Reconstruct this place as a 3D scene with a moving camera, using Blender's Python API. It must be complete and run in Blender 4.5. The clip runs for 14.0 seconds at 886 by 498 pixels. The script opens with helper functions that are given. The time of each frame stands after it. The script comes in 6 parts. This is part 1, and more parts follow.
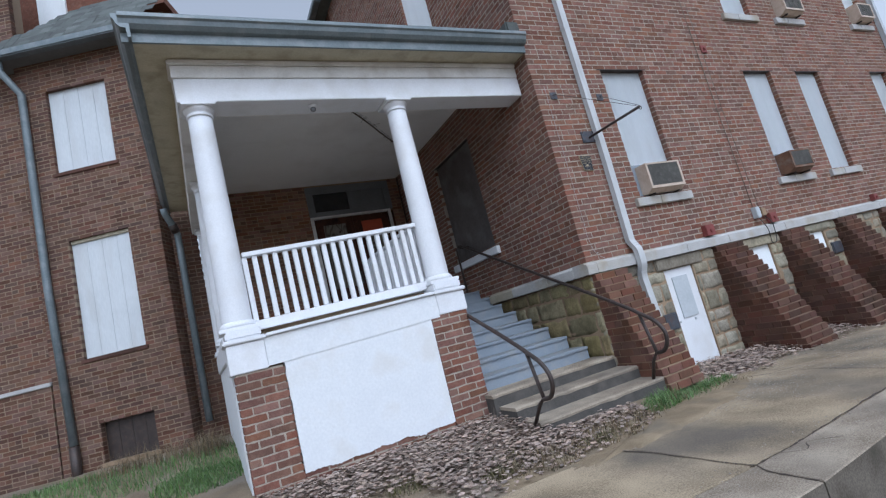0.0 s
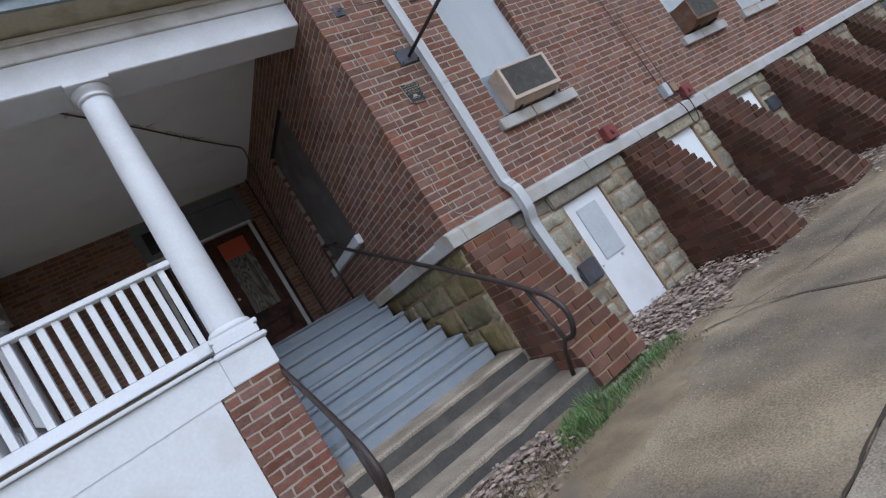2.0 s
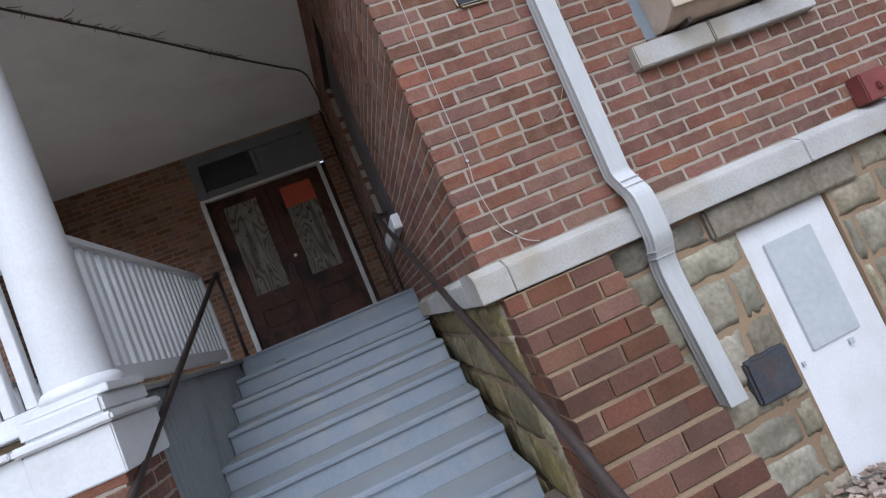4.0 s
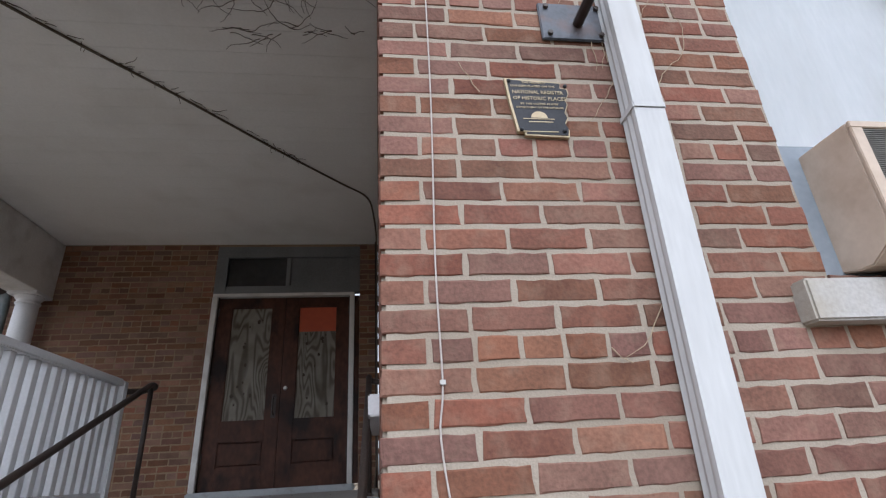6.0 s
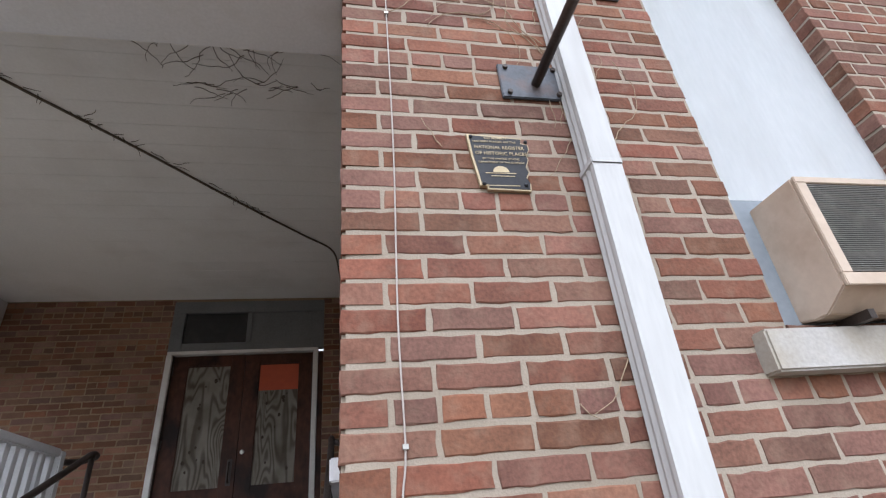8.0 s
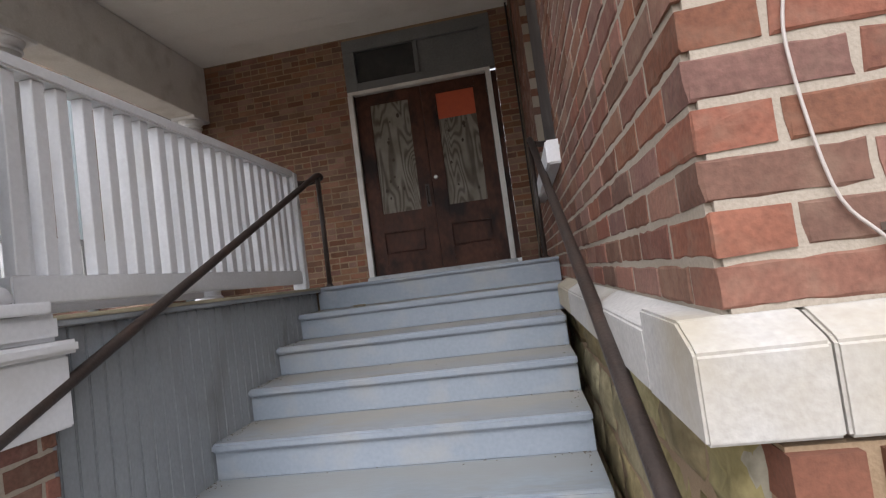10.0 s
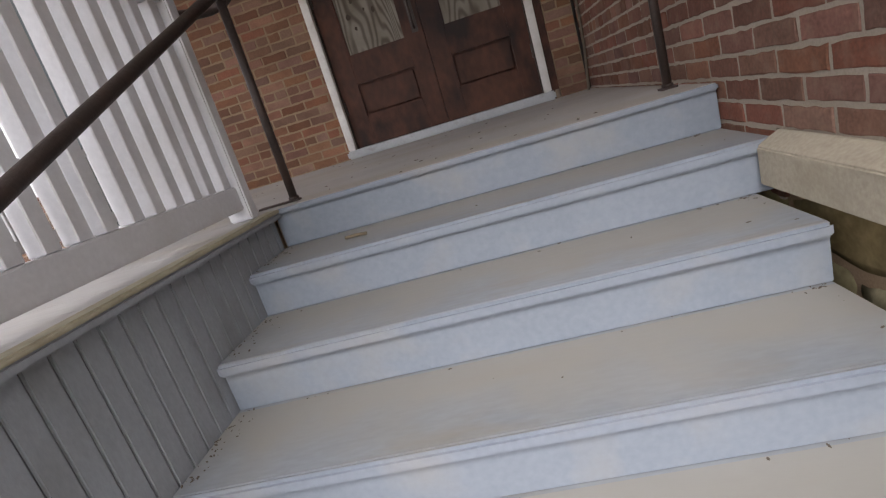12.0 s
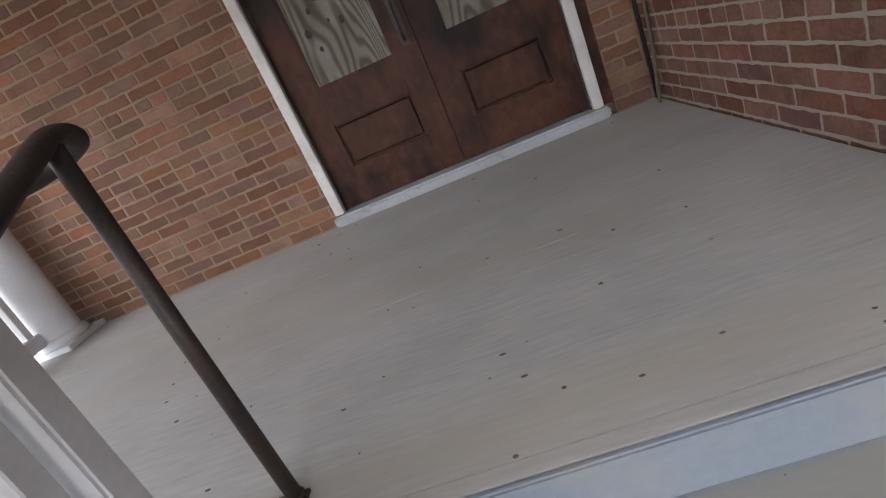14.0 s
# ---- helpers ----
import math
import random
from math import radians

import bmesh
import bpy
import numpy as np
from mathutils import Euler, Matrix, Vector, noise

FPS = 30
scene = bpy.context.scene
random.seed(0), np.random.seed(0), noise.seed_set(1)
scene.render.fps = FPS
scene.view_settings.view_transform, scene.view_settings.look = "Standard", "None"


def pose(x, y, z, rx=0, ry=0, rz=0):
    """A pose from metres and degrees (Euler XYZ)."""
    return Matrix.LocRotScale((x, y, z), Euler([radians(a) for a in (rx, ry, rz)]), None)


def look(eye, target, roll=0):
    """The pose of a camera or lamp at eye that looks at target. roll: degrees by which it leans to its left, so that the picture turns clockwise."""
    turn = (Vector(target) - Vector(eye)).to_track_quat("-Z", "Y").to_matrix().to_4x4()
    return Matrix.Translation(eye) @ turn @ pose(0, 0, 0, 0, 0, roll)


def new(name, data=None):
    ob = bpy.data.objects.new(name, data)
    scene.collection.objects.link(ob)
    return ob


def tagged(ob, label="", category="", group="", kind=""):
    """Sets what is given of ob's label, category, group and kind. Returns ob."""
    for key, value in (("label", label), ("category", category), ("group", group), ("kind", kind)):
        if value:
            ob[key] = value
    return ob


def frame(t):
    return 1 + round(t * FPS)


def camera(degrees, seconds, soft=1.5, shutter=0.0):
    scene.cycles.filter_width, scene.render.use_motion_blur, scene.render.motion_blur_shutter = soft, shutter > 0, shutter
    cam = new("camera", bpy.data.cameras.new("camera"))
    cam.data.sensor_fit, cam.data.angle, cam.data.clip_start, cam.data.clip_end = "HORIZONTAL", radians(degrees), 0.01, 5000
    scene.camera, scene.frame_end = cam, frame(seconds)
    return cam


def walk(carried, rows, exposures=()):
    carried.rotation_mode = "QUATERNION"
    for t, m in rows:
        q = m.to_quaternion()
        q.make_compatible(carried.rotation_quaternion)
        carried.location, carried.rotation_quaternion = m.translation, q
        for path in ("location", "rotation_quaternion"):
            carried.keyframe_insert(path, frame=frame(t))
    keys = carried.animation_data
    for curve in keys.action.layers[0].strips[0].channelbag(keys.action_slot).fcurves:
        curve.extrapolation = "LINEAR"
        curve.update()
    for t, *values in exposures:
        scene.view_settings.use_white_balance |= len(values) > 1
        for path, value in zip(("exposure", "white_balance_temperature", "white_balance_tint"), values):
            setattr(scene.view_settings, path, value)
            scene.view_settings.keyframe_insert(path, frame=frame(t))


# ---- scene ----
cam = camera(82.1, 14.0, soft=1.25)
PATH = [
    (0, (-0.472, -0.96, 1.02), (0.42, 0.803, 1.33), -14.2),
    (0.5, (0.072, -0.713, 0.987), (1.135, 0.974, 1.142), -24.8),
    (1, (0.559, -0.392, 0.976), (1.567, 1.332, 1.086), -24.5),
    (1.5, (1.079, -0.205, 1.006), (2.112, 1.504, 1.12), -25.4),
    (2, (1.556, 0.058, 0.994), (2.504, 1.814, 1.136), -32.2),
    (2.1, (1.638, 0.119, 1.013), (2.589, 1.874, 1.138), -30.1),
    (2.2, (1.737, 0.179, 1.015), (2.664, 1.951, 1.068), -32.8),
    (4.3, (3.166, 1.779, 1.419), (3.332, 3.757, 1.659), -16.8),
    (4.5, (3.222, 1.944, 1.472), (3.416, 3.894, 1.871), -7.7),
    (5, (3.405, 2.234, 1.589), (3.672, 4.111, 2.224), -0.9),
    (5.5, (3.551, 2.406, 1.63), (3.811, 4.223, 2.426), -3.0),
    (6, (3.561, 2.442, 1.641), (3.816, 4.259, 2.436), -3.5),
    (6.5, (3.555, 2.458, 1.656), (3.899, 4.217, 2.543), -0.5),
    (7, (3.557, 2.461, 1.66), (3.925, 4.161, 2.648), -3.5),
    (7.5, (3.571, 2.457, 1.66), (3.951, 4.164, 2.63), -5.4),
    (8, (3.575, 2.461, 1.657), (3.957, 4.169, 2.624), -6.0),
    (8.5, (3.555, 2.472, 1.641), (3.912, 4.227, 2.532), -7.6),
    (9, (3.45, 2.557, 1.565), (3.435, 4.477, 2.126), -5.5),
    (9.2, (3.424, 2.578, 1.541), (3.327, 4.517, 2.022), -4.4),
    (11.3, (2.952, 3.827, 1.421), (2.377, 5.718, 1.117), -14.6),
    (11.5, (2.88, 3.982, 1.441), (2.308, 5.88, 1.173), -13.9),
    (12, (2.858, 4.322, 1.68), (2.523, 6.226, 1.166), -17.1),
    (12.5, (2.83, 4.675, 1.776), (2.638, 6.641, 1.464), -25.2),
    (13, (2.802, 4.882, 1.953), (2.572, 6.797, 1.428), -25.6),
    (13.5, (2.686, 5.201, 2.013), (2.438, 7.152, 1.648), -18.0),
    (14, (2.61, 5.482, 2.185), (2.318, 7.338, 1.496), -24.4),
]
walk(cam, [(t, look(eye, target, roll)) for t, eye, target, roll in PATH],
     [(0.0, -0.14, 5350, 10), (2.2, -0.36, 5450, 11), (4.5, 0.12, 5650, 12), (5.0, 0.18, 5700, 12), (6.0, 0.35, 5800, 12), (7.5, 0.52, 5850, 12), (9.2, 0.58, 6100, 12), (11.5, 0.93, 6550, 18), (12.5, 1.12, 6550, 15), (13.0, 1.24, 6420, 15), (14.0, 1.36, 6220, 14)])

# ---- world and sun ----
world = bpy.data.worlds.new("sky")
scene.world = world
world.use_nodes = True
wn = world.node_tree.nodes
sky = wn.new("ShaderNodeTexSky")
sky.sky_type = "NISHITA"
sky.sun_disc = False
sky.sun_elevation = radians(52)
sky.sun_rotation = radians(188)
sky.air_density, sky.dust_density, sky.ozone_density = 1.0, 4.0, 1.0
wn["Background"].inputs[1].default_value = 0.15
cloud = wn.new("ShaderNodeHueSaturation")          # an overcast sky is nearly colourless
cloud.inputs["Saturation"].default_value, cloud.inputs["Value"].default_value = 0.16, 1.5
world.node_tree.links.new(sky.outputs[0], cloud.inputs["Color"])
world.node_tree.links.new(cloud.outputs[0], wn["Background"].inputs[0])
sun = new("sun", bpy.data.lights.new("sun", "SUN"))
sun.data.energy, sun.data.angle, sun.data.color = 0.25, radians(80), (1.0, 0.98, 0.95)
sun.matrix_world = look((-1.4, -10, 13), (0, 0, 0))

# ---- plan ----
XS, YF, YD = 3.567, 3.57, 8.315        # side wall, street wall, door wall
ZF, ZC = 1.503, 4.28                 # porch floor, porch ceiling
XL, XR = -0.285, 1.955                 # porch left and right edges
YP = 3.745                           # porch front plane
COURSE = 0.0686
ZBAND = 1.373                        # top of the stone band


# ---- materials ----
def material(name, dark, light, rough=0.7, metal=0.0, fine=60.0, coarse=3.0, bump=0.3, spread=0.5, stain=None,
             stain_scale=1.5, stain_amount=0.4, stretch=(1, 1, 1), pieces=0.0, coat=0.0, shine=0.5, stain_from=0.5, warp=0.0):
    """Two scales of noise in world space mix dark and light; an optional stain; pieces varies each piece."""
    m = bpy.data.materials.new(name)
    m.use_nodes = True
    nt = m.node_tree
    n, l = nt.nodes, nt.links
    b = n["Principled BSDF"]
    geo = n.new("ShaderNodeNewGeometry")
    mp = n.new("ShaderNodeMapping")
    mp.inputs["Scale"].default_value = stretch
    l.new(geo.outputs["Position"], mp.inputs["Vector"])

    def noise_tex(scale, detail, source, twist=0.0):
        t = n.new("ShaderNodeTexNoise")
        t.inputs["Scale"].default_value, t.inputs["Detail"].default_value = scale, detail
        t.inputs["Distortion"].default_value = twist
        l.new(source, t.inputs["Vector"])
        return t.outputs["Fac"]

    f1 = noise_tex(fine, 5, mp.outputs["Vector"], warp)
    f2 = noise_tex(coarse, 6, geo.outputs["Position"])
    add = n.new("ShaderNodeMath")
    add.operation = "MULTIPLY_ADD"
    l.new(f1, add.inputs[0])
    add.inputs[1].default_value = 0.5
    half = n.new("ShaderNodeMath")
    half.operation = "MULTIPLY"
    l.new(f2, half.inputs[0])
    half.inputs[1].default_value = 0.5
    l.new(half.outputs[0], add.inputs[2])
    ramp = n.new("ShaderNodeMapRange")
    l.new(add.outputs[0], ramp.inputs["Value"])
    ramp.inputs["From Min"].default_value, ramp.inputs["From Max"].default_value = 0.5 - spread / 2, 0.5 + spread / 2
    mix = n.new("ShaderNodeMix")
    mix.data_type = "RGBA"
    l.new(ramp.outputs[0], mix.inputs[0])
    mix.inputs["A"].default_value, mix.inputs["B"].default_value = (*dark, 1), (*light, 1)
    colour = mix.outputs["Result"]
    if pieces:
        oi = n.new("ShaderNodeObjectInfo")
        s = n.new("ShaderNodeMath")
        s.operation = "ADD"
        l.new(oi.outputs["Random"], s.inputs[0])
        l.new(geo.outputs["Random Per Island"], s.inputs[1])
        fr = n.new("ShaderNodeMath")
        fr.operation = "FRACT"
        l.new(s.outputs[0], fr.inputs[0])
        hs = n.new("ShaderNodeHueSaturation")
        wob = n.new("ShaderNodeTexWhiteNoise")
        wob.noise_dimensions = "1D"
        l.new(fr.outputs[0], wob.inputs["W"])
        sep = n.new("ShaderNodeSeparateColor")
        l.new(wob.outputs["Color"], sep.inputs[0])
        for i, (key, lo, hi) in enumerate((("Hue", 0.5 - 0.016 * pieces, 0.5 + 0.012 * pieces), ("Saturation", 1 - 0.4 * pieces, 1 + 0.02 * pieces),
                                           ("Value", 1 - 0.5 * pieces, 1 + 0.28 * pieces))):
            r = n.new("ShaderNodeMapRange")
            l.new(sep.outputs[i], r.inputs["Value"])
            r.inputs["To Min"].default_value, r.inputs["To Max"].default_value = lo, hi
            l.new(r.outputs[0], hs.inputs[key])
        l.new(colour, hs.inputs["Color"])
        colour = hs.outputs[0]
    if stain:
        f3 = noise_tex(stain_scale, 8, mp.outputs["Vector"])
        r = n.new("ShaderNodeMapRange")
        l.new(f3, r.inputs["Value"])
        r.inputs["From Min"].default_value, r.inputs["From Max"].default_value = stain_from, stain_from + 0.2
        r.inputs["To Max"].default_value = stain_amount
        m2 = n.new("ShaderNodeMix")
        m2.data_type = "RGBA"
        l.new(r.outputs[0], m2.inputs[0])
        l.new(colour, m2.inputs["A"])
        m2.inputs["B"].default_value = (*stain, 1)
        colour = m2.outputs["Result"]
    l.new(colour, b.inputs["Base Color"])
    b.inputs["Metallic"].default_value = metal
    b.inputs["Coat Weight"].default_value = coat
    b.inputs["Specular IOR Level"].default_value = shine
    rr = n.new("ShaderNodeMapRange")
    l.new(f1, rr.inputs["Value"])
    rr.inputs["To Min"].default_value, rr.inputs["To Max"].default_value = max(0.05, rough - 0.12), min(1, rough + 0.12)
    l.new(rr.outputs[0], b.inputs["Roughness"])
    if bump:
        bp = n.new("ShaderNodeBump")
        bp.inputs["Strength"].default_value, bp.inputs["Distance"].default_value = bump, 0.004
        l.new(add.outputs[0], bp.inputs["Height"])
        l.new(bp.outputs[0], b.inputs["Normal"])
    return m


BRICK = material("red_brick", (0.108, 0.046, 0.03), (0.258, 0.113, 0.07), 0.9, fine=95, coarse=8, bump=1.0, spread=0.46, pieces=0.6, stain=(0.24, 0.165, 0.12), stain_scale=19, stain_amount=0.36, shine=0.25)
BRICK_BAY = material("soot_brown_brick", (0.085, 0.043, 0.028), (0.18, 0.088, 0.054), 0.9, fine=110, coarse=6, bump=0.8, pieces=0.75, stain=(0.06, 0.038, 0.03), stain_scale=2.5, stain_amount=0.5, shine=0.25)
BRICK_OLD = material("weathered_orange_brick", (0.15, 0.068, 0.038), (0.285, 0.135, 0.075), 0.9, fine=110, coarse=6, bump=0.9, pieces=0.72, stain=(0.11, 0.06, 0.042), stain_scale=4, stain_amount=0.5, shine=0.3)
BRICK_DARK = material("damp_dark_brick", (0.06, 0.028, 0.019), (0.135, 0.06, 0.038), 0.92, fine=110, coarse=5, bump=0.7, pieces=0.6, stain=(0.04, 0.027, 0.018), stain_scale=2.2, stain_amount=0.7, shine=0.15)
BRICK_BROWN = material("brown_red_buttress_brick", (0.10, 0.044, 0.027), (0.21, 0.092, 0.056), 0.92, fine=100, coarse=5, bump=0.8, pieces=0.6, stain=(0.06, 0.036, 0.025), stain_scale=3, stain_amount=0.7, shine=0.2)
MORTAR = material("lime_mortar", (0.255, 0.218, 0.175), (0.41, 0.362, 0.30), 0.95, fine=180, coarse=4, bump=0.8, stain=(0.20, 0.162, 0.122), stain_scale=2.0, stain_amount=0.6, shine=0.25)
MORTAR_OLD = material("yellowed_mortar", (0.21, 0.145, 0.09), (0.35, 0.26, 0.17), 0.95, fine=180, coarse=4, bump=0.8, stain=(0.14, 0.09, 0.06), stain_scale=2.0, stain_amount=0.7, shine=0.25)
STONE = material("yellow_sandstone", (0.15, 0.118, 0.048), (0.36, 0.295, 0.14), 0.92, fine=45, coarse=9, bump=1.0, spread=0.4, pieces=0.8, stain=(0.095, 0.083, 0.045), stain_scale=6, stain_amount=0.7, shine=0.25)
STONE_FRONT = material("buff_grey_sandstone", (0.165, 0.14, 0.088), (0.385, 0.345, 0.25), 0.92, fine=45, coarse=9, bump=1.0, spread=0.4, pieces=0.8, stain=(0.105, 0.095, 0.07), stain_scale=6, stain_amount=0.6, shine=0.25)
LIMESTONE_TAN = material("dusty_tan_limestone", (0.31, 0.275, 0.21), (0.47, 0.43, 0.34), 0.88, fine=90, coarse=4, bump=0.6, spread=0.4, stain=(0.25, 0.20, 0.12), stain_scale=3.0, stain_amount=0.6)
LIMESTONE = material("pale_limestone", (0.32, 0.315, 0.305), (0.50, 0.49, 0.475), 0.85, fine=90, coarse=4, bump=0.6, spread=0.4, stain=(0.31, 0.265, 0.18), stain_scale=3.0, stain_amount=0.65)
WHITE = material("white_paint", (0.60, 0.61, 0.63), (0.76, 0.77, 0.79), 0.5, fine=70, coarse=2, bump=0.25, stain=(0.50, 0.49, 0.46), stain_scale=4, stain_amount=0.4)
DOWNPIPE = material("dull_white_pipe_metal", (0.43, 0.44, 0.445), (0.55, 0.562, 0.567), 0.55, fine=40, coarse=3, bump=0.1, stain=(0.30, 0.29, 0.28), stain_scale=5, stain_amount=0.5, stretch=(2, 2, 0.3))
WHITE_WALL = material("white_painted_masonry", (0.60, 0.62, 0.64), (0.76, 0.775, 0.785), 0.75, fine=40, coarse=3, bump=0.6, stain=(0.50, 0.47, 0.42), stain_scale=3, stain_amount=0.4)
BOARD = material("white_coated_panel", (0.74, 0.78, 0.80), (0.86, 0.89, 0.91), 0.5, fine=30, coarse=1.5, bump=0.08, stain=(0.66, 0.67, 0.66), stain_scale=2.2, stain_amount=0.3, stretch=(2, 2, 0.4))
# a darker, greyer white than BOARD, for the wing windows
BOARD_DULL = material("chalky_aged_panel", (0.47, 0.50, 0.52), (0.62, 0.65, 0.67), 0.7, fine=30, coarse=1.5, bump=0.1, stain=(0.42, 0.42, 0.41), stain_scale=2.2, stain_amount=0.4, stretch=(2, 2, 0.4))
CEILING = material("grey_painted_ceiling", (0.76, 0.745, 0.71), (0.87, 0.855, 0.82), 0.7, fine=50, coarse=1.8, bump=0.25, stain=(0.56, 0.52, 0.46), stain_scale=1.7, stain_amount=0.3)
TRIM_DIRTY = material("aged_white_trim", (0.58, 0.57, 0.545), (0.78, 0.77, 0.745), 0.6, fine=60, coarse=3, bump=0.3, stain=(0.40, 0.37, 0.33), stain_scale=4, stain_amount=0.5)
BLUE = material("pale_blue_floor_paint", (0.19, 0.223, 0.263), (0.264, 0.301, 0.347), 0.55, fine=60, coarse=2.5, bump=0.25, stain=(0.31, 0.297, 0.265), stain_scale=5, stain_amount=0.45)
FLOOR = material("worn_grey_floor_paint", (0.355, 0.352, 0.345), (0.50, 0.495, 0.48), 0.5, fine=30, coarse=2.6, bump=0.35, spread=0.34, stain=(0.385, 0.355, 0.28), stain_scale=1.6, stain_amount=0.5, stain_from=0.46, stretch=(0.3, 2.2, 1))
BEADBOARD = material("peeling_grey_blue_board", (0.215, 0.232, 0.248), (0.315, 0.334, 0.352), 0.65, fine=70, coarse=4, bump=0.6, stain=(0.14, 0.135, 0.13), stain_scale=3.0, stain_amount=0.6, stain_from=0.53, stretch=(1, 1.5, 0.8))
SOIL_EDGE = material("worn_tan_board_edge", (0.34, 0.31, 0.22), (0.50, 0.46, 0.34), 0.75, fine=60, coarse=4, bump=0.5, stain=(0.20, 0.17, 0.11), stain_scale=6, stain_amount=0.5)
CONCRETE = material("weathered_concrete", (0.165, 0.132, 0.098), (0.39, 0.335, 0.26), 0.92, fine=130, coarse=3, bump=1.0, spread=0.22, stain=(0.135, 0.115, 0.095), stain_scale=1.6, stain_amount=0.7, shine=0.2)
# kerb sides: grime, with the shade of the upright faces put into the colour
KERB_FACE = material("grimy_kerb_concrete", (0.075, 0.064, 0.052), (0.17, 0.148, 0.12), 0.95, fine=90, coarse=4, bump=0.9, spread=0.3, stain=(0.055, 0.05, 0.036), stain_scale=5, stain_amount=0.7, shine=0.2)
SLAB = material("sandy_pavement_concrete", (0.15, 0.118, 0.078), (0.40, 0.322, 0.218), 0.94, fine=110, coarse=2.2, bump=1.0, spread=0.24, stain=(0.088, 0.08, 0.073), stain_scale=0.9, stain_amount=0.7, stain_from=0.45, shine=0.2)
GROUND = material("sandy_soil", (0.12, 0.092, 0.064), (0.27, 0.215, 0.145), 0.97, fine=90, coarse=1.6, bump=1.0, spread=0.28, stain=(0.23, 0.215, 0.195), stain_scale=1.3, stain_amount=0.5, shine=0.2)
DOORWOOD = material("dark_stained_door_wood", (0.032, 0.0135, 0.0095), (0.112, 0.046, 0.028), 0.5, fine=16, coarse=4, bump=0.2, spread=0.46, stain=(0.014, 0.009, 0.009), stain_scale=3.4, stain_amount=0.92, stain_from=0.47, stretch=(1.6, 1.6, 0.9), shine=0.18)
KNOT = material("dark_plywood_knot", (0.03, 0.022, 0.016), (0.07, 0.05, 0.035), 0.8)
RED_NOTICE = material("red_orange_paper", (0.42, 0.07, 0.03), (0.55, 0.11, 0.045), 0.7, fine=20, bump=0.1)
IRON = material("rusty_dark_iron", (0.024, 0.018, 0.016), (0.068, 0.052, 0.045), 0.5, metal=0.25, fine=120, coarse=9, bump=0.7, stain=(0.085, 0.05, 0.036), stain_scale=14, stain_amount=0.4)
PLATE_IRON = material("blue_grey_iron_plate", (0.04, 0.045, 0.055), (0.11, 0.12, 0.14), 0.5, metal=0.4, fine=70, coarse=12, bump=0.4, stain=(0.13, 0.06, 0.035), stain_scale=14, stain_amount=0.5)
RED_IRON = material("red_oxide_iron", (0.13, 0.03, 0.028), (0.24, 0.06, 0.05), 0.7, fine=70, coarse=9, bump=0.4)
RUST = material("flaking_rust", (0.085, 0.045, 0.028), (0.23, 0.125, 0.075), 0.85, fine=60, coarse=9, bump=0.6, stain=(0.22, 0.19, 0.16), stain_scale=7, stain_amount=0.6)
GUTTER = material("grey_green_gutter_metal", (0.10, 0.125, 0.135), (0.19, 0.225, 0.24), 0.45, metal=0.2, fine=50, coarse=3, bump=0.15, stain=(0.28, 0.29, 0.29), stain_scale=6, stain_amount=0.4)
SHINGLE = material("dark_slate_shingle", (0.05, 0.06, 0.058), (0.13, 0.145, 0.135), 0.85, fine=60, coarse=5, bump=0.6, pieces=0.7)
BEIGE = material("beige_enamel", (0.44, 0.355, 0.28), (0.58, 0.48, 0.39), 0.5, fine=40, coarse=6, bump=0.12, stain=(0.30, 0.20, 0.13), stain_scale=7, stain_amount=0.4)
GRILLE = material("dark_dusty_grille", (0.075, 0.072, 0.065), (0.15, 0.145, 0.13), 0.75, fine=90, coarse=6, stain=(0.26, 0.25, 0.23), stain_scale=14, stain_amount=0.4)
GREYFILL = material("blue_grey_filler", (0.16, 0.19, 0.225), (0.24, 0.275, 0.31), 0.6, fine=40, coarse=5, bump=0.1)
BRONZE = material("dark_bronze_field", (0.02, 0.022, 0.027), (0.045, 0.048, 0.055), 0.6, metal=0.2, fine=150, coarse=15, bump=0.15, shine=0.3)
GILT = material("tarnished_gilt", (0.32, 0.26, 0.16), (0.48, 0.40, 0.27), 0.55, metal=0.4, fine=150, coarse=20, bump=0.1)
GLASS_DARK = material("dusty_dark_glass", (0.012, 0.013, 0.014), (0.03, 0.032, 0.034), 0.18, fine=12, coarse=2, bump=0.02, stain=(0.07, 0.07, 0.065), stain_scale=3, stain_amount=0.4)
GREY_WOOD = material("grey_painted_frame", (0.10, 0.105, 0.11), (0.19, 0.195, 0.20), 0.6, fine=50, coarse=4, bump=0.3)
GREY_BOARD = material("weathered_grey_board", (0.05, 0.043, 0.04), (0.12, 0.105, 0.098), 0.85, fine=30, coarse=4, bump=0.4, stain=(0.20, 0.19, 0.185), stain_scale=2.5, stain_amount=0.5)
CABLE = material("black_cable", (0.012, 0.011, 0.01), (0.035, 0.03, 0.026), 0.7)
PALE_CABLE = material("pale_cable", (0.34, 0.30, 0.28), (0.50, 0.46, 0.43), 0.6)
VINE = material("dry_vine_stem", (0.22, 0.16, 0.10), (0.42, 0.34, 0.24), 0.9)
DRYLEAF = material("dry_brown_leaf", (0.20, 0.142, 0.107), (0.50, 0.38, 0.295), 0.85, fine=30, coarse=6, bump=0, spread=0.4, pieces=0.8)
WEED = material("olive_dying_weed", (0.09, 0.085, 0.028), (0.21, 0.18, 0.07), 0.9, fine=20, coarse=5, bump=0, pieces=0.9)
STRAW = material("dead_straw", (0.11, 0.078, 0.036), (0.27, 0.20, 0.10), 0.9, fine=20, coarse=5, bump=0, pieces=0.9)
